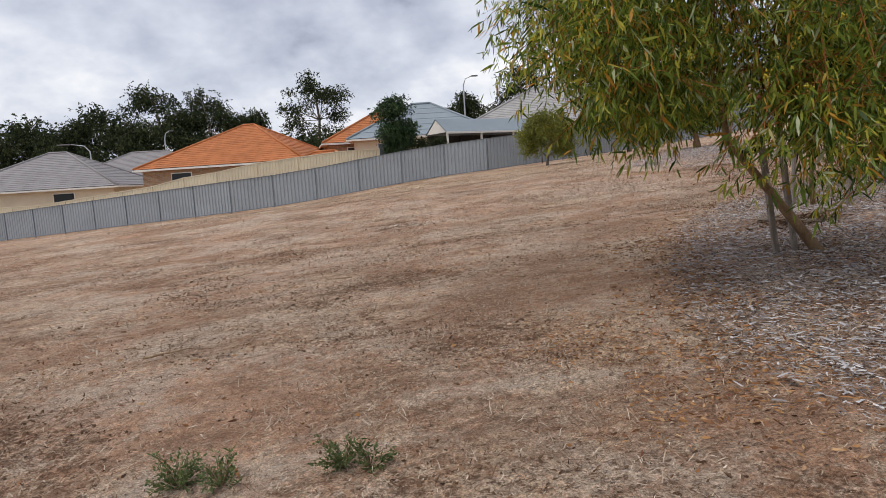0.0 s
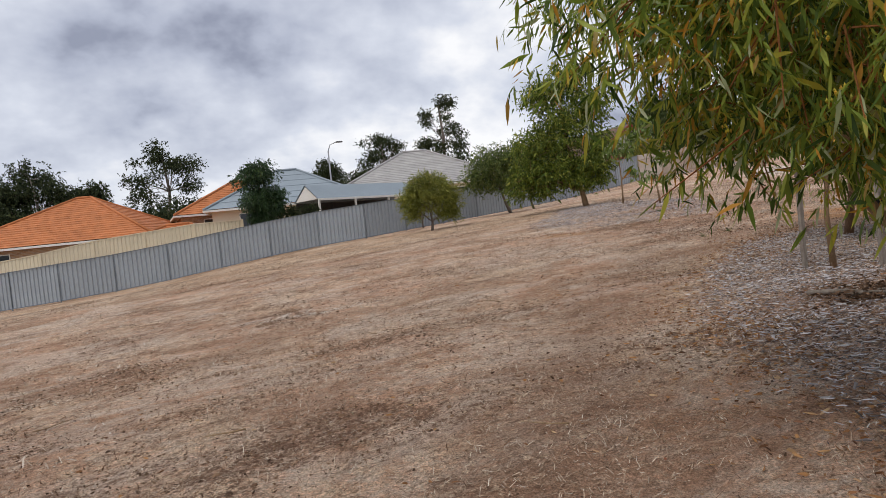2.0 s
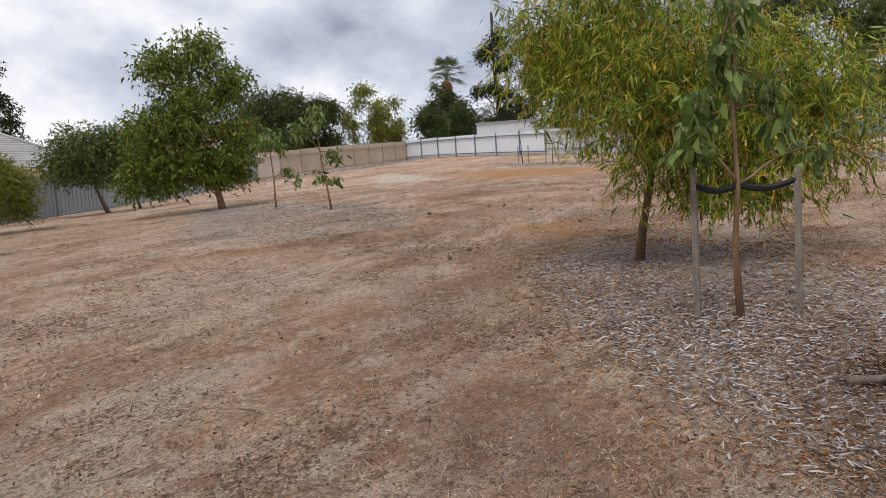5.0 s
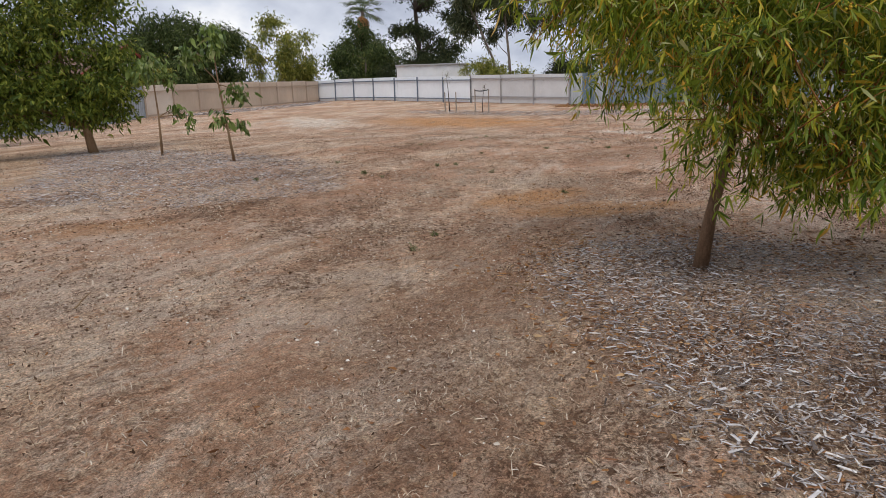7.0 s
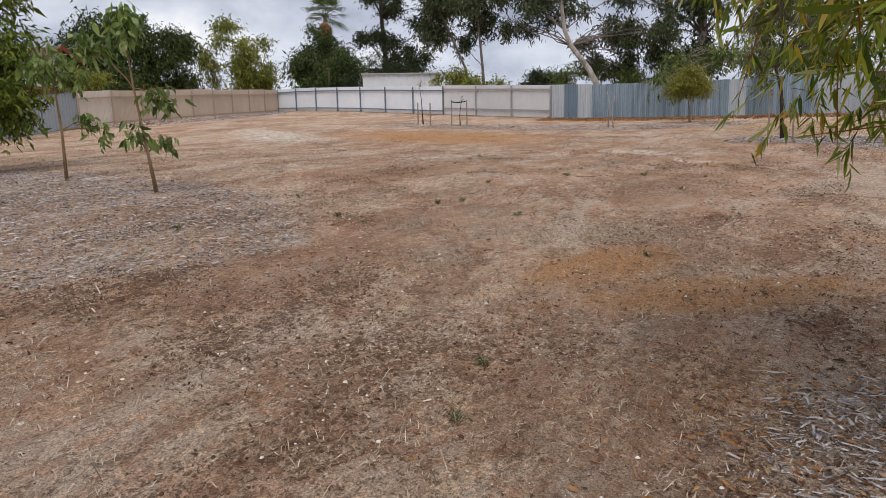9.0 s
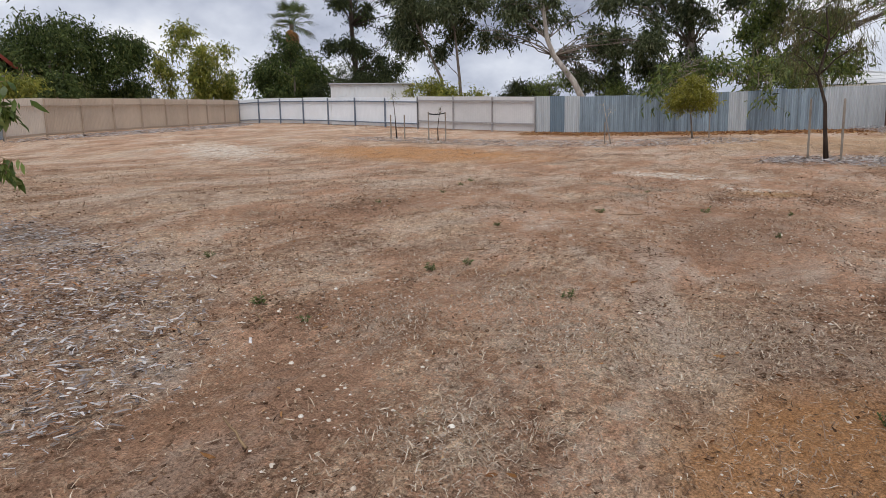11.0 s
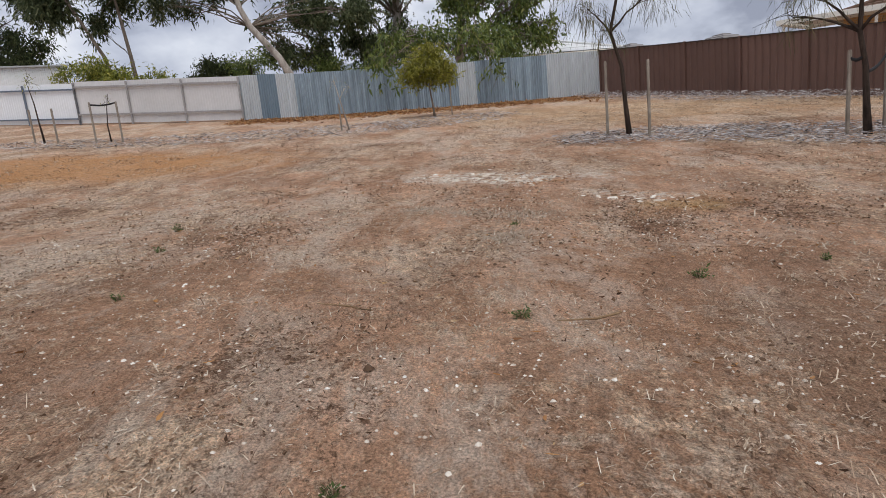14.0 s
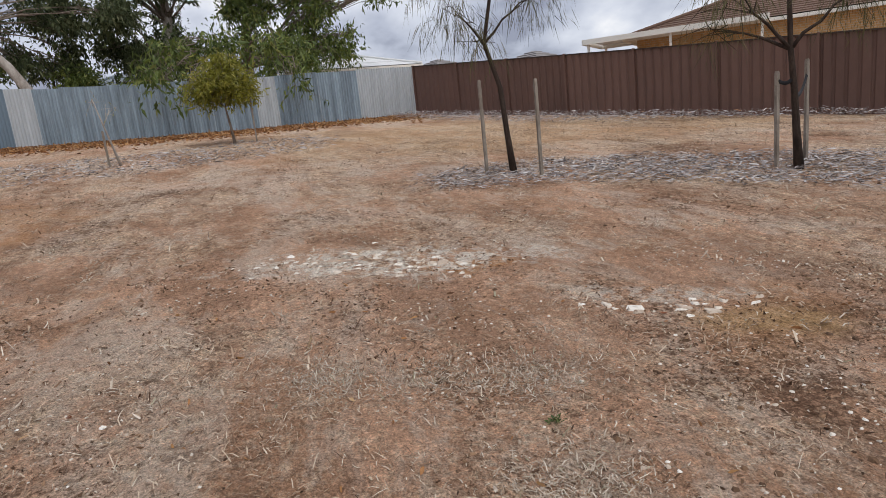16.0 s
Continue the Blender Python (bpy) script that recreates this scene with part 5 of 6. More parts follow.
# ---- houses ----
def hip_roof(w, d, eave, ridge, course, over=0.45):
    """Courses of tiles on four slopes, in the house's frame (centre at 0, 0)."""
    w, d = w / 2 + over, d / 2 + over
    run = min(w, d)
    V, Fc = [], []
    n = max(4, int(math.hypot(run, ridge - eave) / course))
    for i in range(n):
        s0, s1 = i / n, min(1.0, (i + 1) / n)
        z0, z1 = eave + (ridge - eave) * s0 + 0.035, eave + (ridge - eave) * s1
        x0, y0, x1, y1 = w - run * s0, d - run * s0, w - run * s1, d - run * s1
        x1, y1 = max(x1, 0.01), max(y1, 0.01)
        o = len(V)
        V += [(-x0, -y0, z0), (x0, -y0, z0), (x0, y0, z0), (-x0, y0, z0), (-x1, -y1, z1), (x1, -y1, z1), (x1, y1, z1), (-x1, y1, z1)]
        for a in range(4):
            b = (a + 1) % 4
            Fc.append((o + a, o + b, o + 4 + b, o + 4 + a))
            if i:
                Fc.append((o - 4 + a, o - 4 + b, o + b, o + a))
    return (V, Fc), (w, d, run)


def house(at, turn, w, d, eave, ridge, tile, wall, label, windows=((0.25, 1.6), (0.7, 1.6)), course=0.32, ribs=False):
    """A single-storey house; at is its centre on the ground, eave and ridge are heights above the sea of the scene."""
    x, y = at
    z = float(lie(x, y))
    root = thing("house", (x, y, z), label, "house", turn=turn)
    e, r = eave - z, ridge - z
    (V, Fc), (hw, hd, run) = hip_roof(w, d, e, r, 0.9 if ribs else course)
    roof = mesh("roof", V, Fc, tile, root)
    rid = []
    pk = (max(hw - run, 0.02), max(hd - run, 0.02))
    for sx in (-1, 1):
        for sy in (-1, 1):
            rid.append(tube([(sx * hw, sy * hd, e + 0.05), (sx * pk[0], sy * pk[1], r + 0.03)], [0.09, 0.09], 6))
    rid.append(tube([(-pk[0], -pk[1], r + 0.04), (pk[0], pk[1], r + 0.04)], [0.1, 0.1], 6))
    for q in rid:
        mesh("ridge_cap", *q, tile, roof, smooth=True)
    for a, b in (((-hw, -hd), (hw, -hd)), ((hw, -hd), (hw, hd)), ((hw, hd), (-hw, hd)), ((-hw, hd), (-hw, -hd))):
        mesh("gutter", *bar(a, b, e - 0.14, e - 0.14, 0.12, 0.13), TRIM_WHITE, root)
    part("wall", box_bm((-w / 2, -d / 2, -0.8), (w / 2, d / 2, e - 0.02)), wall, root)
    part("eave_lining", box_bm((-hw + 0.08, -hd + 0.08, e - 0.1), (hw - 0.08, hd - 0.08, e - 0.03)), TRIM_WHITE, root)
    for s, ww in windows:
        cx = -w / 2 + w * s
        win = part("window", box_bm((cx - ww / 2, -d / 2 - 0.03, e - 1.5), (cx + ww / 2, -d / 2 - 0.006, e - 0.35)), TRIM_WHITE, root, "white framed window")
        part("pane", box_bm((cx - ww / 2 + 0.06, -d / 2 - 0.045, e - 1.44), (cx + ww / 2 - 0.06, -d / 2 - 0.034, e - 0.41)), PANE, win)
    return root


house((-14.2, 51.0), -8, 12.0, 11.0, 3.05, 6.2, TILE_ORANGE, BRICK, "single-storey brick house with an orange terracotta hip roof")
house((-7.5, 46.0), -8, 6.0, 4.5, 2.35, 3.55, TILE_ORANGE, WALL_CREAM, "low cream outbuilding with an orange tiled roof", windows=())
house((-31.5, 54.5), 6, 12.5, 11.0, 2.1, 5.15, TILE_GREY, WALL_CREAM, "single-storey cream house with a grey tiled hip roof")
house((-31.0, 71.0), 0, 14.0, 10.0, 3.0, 5.8, TILE_GREY, WALL_CREAM, "distant house with a grey hip roof")
house((-4.4, 55.0), 12, 9.0, 10.0, 4.3, 7.0, TILE_ORANGE, BRICK, "brick house with an orange tiled hip roof behind a shrub")
house((-0.4, 50.5), 0, 10.0, 8.5, 4.3, 7.0, ROOF_BLUE, WALL_CREAM, "house with a smooth blue-grey steel hip roof", ribs=True)
house((10.2, 54.5), -6, 12.5, 10.5, 5.0, 8.2, TILE_PALE, WALL_CREAM, "house with a pale grey tiled hip roof and roof vent")


def carport():
    z = float(lie(3.5, 40.0))
    root = thing("carport", (0.5, 39.6, z), "open carport with a white gable end and blue-grey steel roof", "carport", turn=30)
    e, r, L, h = 3.95 - z, 4.85 - z, 7.6, 1.3
    V = [(0, -h, e), (L, -h, e), (L, 0, r), (0, 0, r), (L, h, e), (0, h, e)]
    mesh("roof", V + [(x, y, q - 0.05) for x, y, q in V], [(0, 1, 2, 3), (3, 2, 4, 5), (9, 8, 7, 6), (11, 10, 8, 9), (0, 6, 7, 1), (5, 4, 10, 11)], ROOF_BLUE, root)
    mesh("gable", [(0.03, -h + 0.1, e), (0.03, h - 0.1, e), (0.03, 0, r - 0.08), (0.08, -h + 0.1, e), (0.08, h - 0.1, e), (0.08, 0, r - 0.08)], [(0, 2, 1), (3, 4, 5), (0, 1, 4, 3), (1, 2, 5, 4), (2, 0, 3, 5)], TRIM_WHITE, root, "white painted gable end")
    mesh("gutter", *bar((0, -h), (L, -h), e - 0.1, e - 0.1, 0.1, 0.12), TRIM_WHITE, root)
    for x in (0.1, 2.6, 5.1, 7.4):
        part("post", box_bm((x - 0.05, -h + 0.05, -0.2), (x + 0.05, -h + 0.15, e - 0.1)), TRIM_WHITE, root)
        # back posts and back wall are coloured dark to stand for shade
        part("post", box_bm((x - 0.05, h - 0.15, -0.2), (x + 0.05, h - 0.05, e - 0.1)), SHADE_DARK, root)
    part("back_wall", box_bm((0.2, h + 0.02, -0.3), (L, h + 0.14, e - 0.05)), SHADE_DARK, root, "timber wall with the carport's shade in its dark colour")


carport()


def street_lamp(x, y, top, lean, label, curve=1.3):
    b = g(x, y)
    h = top - b[2]
    root = thing("street_lamp", b, label, "street lamp", "street lamps")
    pts = [(0, 0, -0.2), (0, 0, h * 0.6), (0, 0, h - 0.9), (lean * 0.25, 0, h - 0.25), (lean * curve * 0.7, 0, h)]
    mesh("pole", *tube(pts, [0.11, 0.09, 0.07, 0.05, 0.045], 8), plain("lamp_steel", (0.42, 0.44, 0.46), 0.4, 0.08, 2, metal=0.6), root, smooth=True)
    part("lamp_head", box_bm((min(0, lean * 0.7) + lean * curve * 0.7, -0.14, h - 0.07), (max(0, lean * 0.7) + lean * curve * 0.7, 0.14, h + 0.07), 0.04), plain("lamp_housing", (0.1, 0.1, 0.11), 0.5), root)


street_lamp(4.2, 70.0, 11.8, 1.0, "tall grey street lamp with a curved arm")
street_lamp(-38.0, 72.0, 7.2, -2.2, "grey street lamp with a long curved arm")
street_lamp(-32.0, 78.0, 8.6, 0.7, "pale street lamp behind houses")


def tin_shed():
    z = float(lie(44.8, 36.0))
    root = thing("tin_shed", (44.9, 36.6, z), "white corrugated tin shed behind the fence", "shed", turn=-57)
    h = 2.55
    for a, b in (((-2.9, -1.4), (2.6, -1.4)), ((2.6, -1.4), (2.6, 1.4)), ((2.6, 1.4), (-2.9, 1.4)), ((-2.9, 1.4), (-2.9, -1.4))):
        mesh("wall", *ribbed_sheet(a, b, -0.2, -0.2, h, h, 0.09, 0.018, WAVE), ROOF_WHITE, root)
    part("roof", box_bm((-3.0, -1.55, h + 0.0), (2.75, 1.55, h + 0.07)), plain("grey_roof_sheet", (0.4, 0.41, 0.42), 0.5), root, "flat grey sheet roof")


tin_shed()
house((58.6, 7.6), 10, 10.0, 7.5, 6.4, 7.7, ROOF_WHITE, WALL_CREAM, "house with a white steel hip roof behind the iron fence", ribs=True)
house((60.0, 20.0), 0, 10.0, 8.0, 6.0, 7.6, ROOF_BLUE, BRICK, "house with a blue-grey steel roof behind gums", ribs=True)


def gable_house(x, y, turn, w, d, eave, ridge):
    z = float(lie(x, y))
    root = thing("house", (x, y, z), "red brick house with a white gable and red fascia", "house", turn=turn)
    e, r = eave - z, ridge - z
    part("wall", box_bm((-w / 2, -d / 2, -0.8), (w / 2, d / 2, e)), RED_BRICK, root)
    o = w / 2 + 0.4
    zo = e - 0.4 * (r - e) / (w / 2)
    for s in (-1, 1):
        V = [(s * o, -d / 2 - 0.4, zo), (0, -d / 2 - 0.4, r), (0, d / 2 + 0.4, r), (s * o, d / 2 + 0.4, zo)]
        mesh("roof", V + [(a, b, c + 0.12) for a, b, c in V], [(0, 1, 2, 3), (4, 5, 6, 7), (0, 1, 5, 4), (1, 2, 6, 5), (2, 3, 7, 6), (3, 0, 4, 7)], TILE_BROWN, root)
        F = [(s * o, -d / 2 - 0.46, zo - 0.12), (0, -d / 2 - 0.46, r - 0.12), (0, -d / 2 - 0.46, r + 0.14), (s * o, -d / 2 - 0.46, zo + 0.14)]
        mesh("fascia", F + [(a, b + 0.05, c) for a, b, c in F], [(0, 1, 2, 3), (4, 5, 6, 7), (0, 1, 5, 4), (1, 2, 6, 5), (2, 3, 7, 6), (3, 0, 4, 7)], RED_PAINT, root, "red painted fascia board")
    mesh("gable", [(-w / 2, -d / 2, e), (w / 2, -d / 2, e), (0, -d / 2, r - 0.02), (-w / 2, -d / 2 + 0.1, e), (w / 2, -d / 2 + 0.1, e), (0, -d / 2 + 0.1, r - 0.02)], [(0, 1, 2), (3, 5, 4), (0, 3, 4, 1), (1, 4, 5, 2), (2, 5, 3, 0)], TRIM_WHITE, root, "white painted gable end")


RED_BRICK = brick_material("red_brick", (0.26, 0.05, 0.03), (0.34, 0.075, 0.04), (0.35, 0.28, 0.24))
RED_PAINT = plain("red_paint", (0.27, 0.05, 0.03), 0.5, 0.1, 2)
gable_house(28.2, 56.0, 14, 9.0, 7.0, 6.4, 8.9)
house((35.8, -9.4), 44, 14.0, 8.0, 5.45, 6.95, TILE_BROWN, BRICK_TAN, "yellow brick house with brown tiled roof behind the brown fence")


def patio(x, y, turn):
    z = float(lie(x, y))
    root = thing("patio_roof", (x, y, z), "flat white framed patio roof beside a house", "patio", turn=turn)
    h = 2.5
    part("roof", box_bm((-3.2, -1.8, h), (3.2, 1.8, h + 0.05)), ROOF_WHITE, root)
    for a, b in (((-3.3, -1.85), (3.3, -1.85)), ((-3.3, 1.85), (3.3, 1.85)), ((-3.3, -1.85), (-3.3, 1.85)), ((3.3, -1.85), (3.3, 1.85))):
        mesh("fascia", *bar(a, b, h - 0.14, h - 0.14, 0.06, 0.2), TRIM_WHITE, root)
    for px in (-3.1, 0, 3.1):
        for py in (-1.7, 1.7):
            part("post", box_bm((px - 0.045, py - 0.045, -0.1), (px + 0.045, py + 0.045, h - 0.1)), TRIM_WHITE, root)


patio(36.6, -2.4, 44)


def gazebo(x, y, top):
    z = float(lie(x, y))
    root = thing("garden_shed", (x, y, z), "small garden shed with a grey hip roof", "shed", turn=20)
    e, r = top - z - 0.5, top - z
    (V, Fc), _ = hip_roof(2.2, 2.0, e, r, 0.2, 0.2)
    mesh("roof", V, Fc, TILE_GREY, root)
    part("wall", box_bm((-1.1, -1.0, -0.2), (1.1, 1.0, e)), BROWN_DARK, root)


gazebo(38.2, 3.2, 5.25)
gazebo(44.4, 5.0, 5.75)


# ---- hills on the horizon ----
def hills():
    V, Fc = [], []
    n = 220
    for i in range(n):
        a = 2 * math.pi * i / n
        for k, (r, f) in enumerate(((420, 0.0), (520, 0.75), (640, 1.0), (760, 0.0))):
            hh = 24 + 10 * noise.noise((math.cos(a) * 2.2, math.sin(a) * 2.2, 4)) + 4.5 * noise.noise((math.cos(a) * 22, math.sin(a) * 22, 9 + k)) + 2.5 * noise.noise((math.cos(a) * 70, math.sin(a) * 70, k))
            V.append((math.cos(a) * r, math.sin(a) * r, -8 + hh * f))
    for i in range(n):
        for k in range(3):
            p, q = i * 4 + k, ((i + 1) % n) * 4 + k
            Fc.append((p, q, q + 1, p + 1))
    k = Mat("wooded_hill", 0.95, spec=0.05)
    k.color(k.mix(k.ramp(k.noise(0.08, 6, 0.7), 0.4, 0.6), (0.035, 0.05, 0.035), (0.085, 0.10, 0.065)))
    ob = mesh("backdrop", V, Fc, k.m, smooth=False)
    tagged(ob, "low wooded hills on the horizon", "hills", kind="structure")


hills()


# ---- litter on the ground ----
CLOD = island_material("soil_clods", ((0.0, (0.085, 0.052, 0.034)), (0.6, (0.165, 0.098, 0.06)), (1.0, (0.27, 0.165, 0.10))))
SPLINTER = island_material("pale_splinters", ((0.0, (0.13, 0.075, 0.05)), (0.3, (0.34, 0.215, 0.135)), (0.6, (0.56, 0.43, 0.31)), (0.9, (0.70, 0.59, 0.47)), (1.0, (0.76, 0.69, 0.60))))
SCRAP = island_material("field_scraps", ((0.0, (0.14, 0.085, 0.055)), (0.6, (0.22, 0.14, 0.09)), (1.0, (0.32, 0.22, 0.14))))


def scatter(n, rng, box, keep=None):
    x0, y0, x1, y1 = box
    c = np.stack([rng.uniform(x0, x1, n), rng.uniform(y0, y1, n)], 1)
    return c if keep is None else c[keep(c)]


def path_near(c, reach):
    """True for places within reach of the way that people walk across the reserve."""
    line = np.array([(-0.2, -1.0), (-0.3, 3.0), (-0.7, 5.0), (0.4, 8.0), (3.0, 10.5), (7.5, 13.3), (12.0, 15.4), (16.0, 15.4)])
    best = np.full(len(c), 1e9)
    for a, b in zip(line, line[1:]):
        ab = b - a
        s = np.clip(((c - a) @ ab) / (ab @ ab), 0, 1)
        best = np.minimum(best, np.linalg.norm(c - a - s[:, None] * ab, axis=1))
    return best < reach


def strands(c, rng, length, width, tilt=0.25, lift=0.004):
    """Thin dry blades lying about."""
    n = len(c)
    a, t = rng.uniform(0, 2 * np.pi, n), np.abs(rng.normal(0, tilt, n))
    ln, w = length * np.minimum(rng.lognormal(0, 0.6, n), 2.4), width * rng.uniform(0.6, 1.5, n)
    d = np.stack([np.cos(a) * np.cos(t), np.sin(a) * np.cos(t), np.sin(t)], 1) * ln[:, None]
    s = np.stack([-np.sin(a), np.cos(a), np.zeros(n)], 1) * w[:, None] / 2
    b = np.stack([c[:, 0], c[:, 1], surf(c[:, 0], c[:, 1]) + lift], 1)
    k = np.stack([np.zeros(n), np.zeros(n), ln * rng.uniform(0.0, 0.22, n)], 1)
    m = b + d * 0.5 + k + s * rng.normal(0, 1.6, (n, 1))
    V = np.stack([b - s, b + s, m - s, m + s, b + d], 1).reshape(-1, 3)
    o = np.arange(n)[:, None, None] * 5
    return V, (np.array([[0, 1, 3], [0, 3, 2], [2, 3, 4]])[None] + o).reshape(-1, 3)


def clumpy(c, scale, thr, seed):
    return np.array([noise.noise((x * scale, y * scale, seed)) > thr for x, y in c], bool)


rng = np.random.default_rng(77)
c = scatter(360000, rng, (-5, -1, 22, 20), lambda q: path_near(q, 2.9))
c = c[rng.uniform(0.0, 1.0, len(c)) < np.array([cover_at(a, b) for a, b in c])]
tagged(mesh("straw", *strands(c, rng, 0.034, 0.0034), STRAW), "short dry straw and cut grass lying on the soil", "straw", kind="stuff")
c = scatter(70000, rng, (-14, -1, 32, 32), lambda q: ~path_near(q, 2.6))
c = c[rng.uniform(0.3, 0.8, len(c)) < np.array([cover_at(a, b) for a, b in c])]
tagged(mesh("straw", *strands(c, rng, 0.05, 0.008, 0.12), STRAW), "sparse dry grass over the field", "straw", kind="stuff")

c = scatter(300000, rng, (-4, -1, 23, 20), lambda q: path_near(q, 3.4))
c = c[np.array([noise.noise((x * 0.8, y * 0.8, 91.0)) + 0.7 * noise.noise((x * 2.7, y * 2.7, 93.0)) > 0.2 for x, y in c], bool)][:60000]
tagged(mesh("straw", *strands(c, rng, 0.038, 0.0036, 0.38, 0.006), STRAW), "matted brown stalks and dry grass in clumps", "straw", kind="stuff")
PATCHES = ((18.25, 15.35, 0.35, 0.3, 1300), (18.05, 14.9, 0.3, 0.35, 900), (17.85, 14.35, 0.3, 0.4, 1300), (16.95, 14.65, 0.3, 0.35, 1200), (10.5, 14.0, 0.7, 0.6, 2200), (9.2, 14.15, 0.5, 0.5, 1500), (11.0, 12.9, 0.6, 0.8, 1500), (10.3, 15.1, 0.6, 0.5, 1800), (11.2, 14.6, 0.7, 0.4, 1800))
# low dead tufts that still stand, and dark scraps between them
c = scatter(16000, rng, (-4, 0, 22, 19), lambda q: path_near(q, 3.6))
c = c[rng.uniform(0.2, 0.9, len(c)) < np.array([cover_at(a, b) for a, b in c])]
c = np.repeat(c, 6, 0) + rng.normal(0, 0.022, (len(c) * 6, 2))
tagged(mesh("dead_grass", *strands(c, rng, 0.036, 0.0042, 0.7), STRAW), "low tufts of dead grey-brown grass", "grass", kind="stuff")
# mats of bleached grass, matted and low
c = scatter(90000, rng, (-3, 0, 21, 19), lambda q: path_near(q, 3.4))
c = c[clumpy(c + rng.normal(0, 0.12, c.shape), 0.75, 0.24, 14.0)]
for x, y, rx, ry, n in PATCHES:
    c = np.concatenate([c, np.array([x, y]) + rng.normal(0, 0.5, (n, 2)) * [rx, ry]])
tagged(mesh("dead_grass", *strands(c, rng, 0.027, 0.004, 0.32), DEAD_GRASS), "mats of bleached grey dead grass", "grass", kind="stuff")
c = scatter(150000, rng, (-4, 0, 23, 19), lambda q: path_near(q, 5.0))
c = c[rng.uniform(0.15, 0.9, len(c)) < np.array([debris_at(a, b) for a, b in c])]
n = len(c)
tagged(mesh("dark_litter", *leaves(np.stack([c[:, 0], c[:, 1], surf(c[:, 0], c[:, 1]) + 0.006], 1), np.concatenate([rng.normal(0, 1, (n, 2)), rng.normal(0.3, 0.3, (n, 1))], 1), rng.uniform(0.015, 0.045, n), rng.uniform(0.007, 0.02, n), rng, 0.4, True), CLOD), "scraps of dark brown dead leaf and bark", "leaves", kind="stuff")

# coarser scraps further out over the field
c = scatter(90000, rng, (-10, 3, 32, 30), lambda q: ~path_near(q, 3.5))
c = c[rng.uniform(0.1, 0.8, len(c)) < np.array([debris_at(a, b) for a, b in c])]
n = len(c)
tagged(mesh("dark_litter", *leaves(np.stack([c[:, 0], c[:, 1], surf(c[:, 0], c[:, 1]) + 0.008], 1), np.concatenate([rng.normal(0, 1, (n, 2)), rng.normal(0.06, 0.1, (n, 1))], 1), rng.uniform(0.02, 0.055, n), rng.uniform(0.01, 0.024, n), rng, 0.3, True), SCRAP), "coarse scraps of dead leaf, bark and soil on the field", "leaves", kind="stuff")
c = scatter(45000, rng, (-4, 0, 22, 19), lambda q: path_near(q, 4.5))
c = c[clumpy(c + rng.normal(0, 0.05, c.shape), 1.3, 0.12, 21.0)]
n = len(c)
tagged(mesh("dark_litter", *leaves(np.stack([c[:, 0], c[:, 1], surf(c[:, 0], c[:, 1]) + 0.006], 1), np.concatenate([rng.normal(0, 1, (n, 2)), rng.normal(0.3, 0.3, (n, 1))], 1), rng.uniform(0.012, 0.04, n), rng.uniform(0.006, 0.016, n), rng, 0.4, True), CLOD), "patches of dark crumbled leaf and bark", "leaves", kind="stuff")

for x, y in ((1.7, 3.5), (1.25, 2.9), (2.0, 4.6), (0.9, 3.9), (3.0, 7.2), (5.6, 9.9)):
    q = np.array([x, y]) + rng.normal(0, 0.26, (420, 2))
    V, Fc = leaves(np.stack([q[:, 0], q[:, 1], surf(q[:, 0], q[:, 1]) + rng.uniform(0.008, 0.03, 420)], 1), rng.normal(0, 1, (420, 3)) * [1, 1, 0.2], rng.uniform(0.02, 0.05, 420), rng.uniform(0.006, 0.014, 420), rng, 0.4)
    tagged(mesh("leaf_litter", V, Fc, LITTER), "patch of orange-brown fallen gum leaves", "leaves", kind="stuff")

# fallen leaves: round the mulch, under the gums and along the iron fence
near_bed = rounded(BED_ONE)
edge = np.concatenate([np.array(near_bed)[rng.integers(0, len(near_bed), 5000)] + rng.normal(0, 0.33, (5000, 2)), scatter(2500, rng, (-4, 0, 20, 18), lambda q: path_near(q, 4))])
V, Fc = leaves(np.stack([edge[:, 0], edge[:, 1], surf(edge[:, 0], edge[:, 1]) + 0.012], 1), np.concatenate([rng.normal(0, 1, (len(edge), 2)), rng.normal(0.05, 0.1, (len(edge), 1))], 1), rng.uniform(0.025, 0.075, len(edge)), rng.uniform(0.008, 0.02, len(edge)), rng, 0.35)
tagged(mesh("fallen_leaves", V, Fc, LITTER), "scattered brown and orange fallen leaves", "leaves", kind="stuff")
s = rng.uniform(0, 1, 11000)
w = np.abs(rng.normal(0, 1.1, 11000)) + 0.1
fx, fy = 38.8 + 0.5 * s - w, 23.1 - 15.2 * s + rng.normal(0, 0.3, 11000)
ok = inside([(30, 26), (38.75, 26), (38.75, 23.1), (39.25, 7.9), (30, 6)], fx, fy)
fx, fy = fx[ok], fy[ok]
V, Fc = leaves(np.stack([fx, fy, surf(fx, fy) + 0.02], 1), np.concatenate([rng.normal(0, 1, (len(fx), 2)), rng.normal(0.1, 0.2, (len(fx), 1))], 1), rng.uniform(0.08, 0.16, len(fx)), rng.uniform(0.03, 0.06, len(fx)), rng, 0.35)
tagged(mesh("fallen_leaves", V, Fc, LITTER), "drift of brown gum leaves along the iron fence", "leaves", kind="stuff")


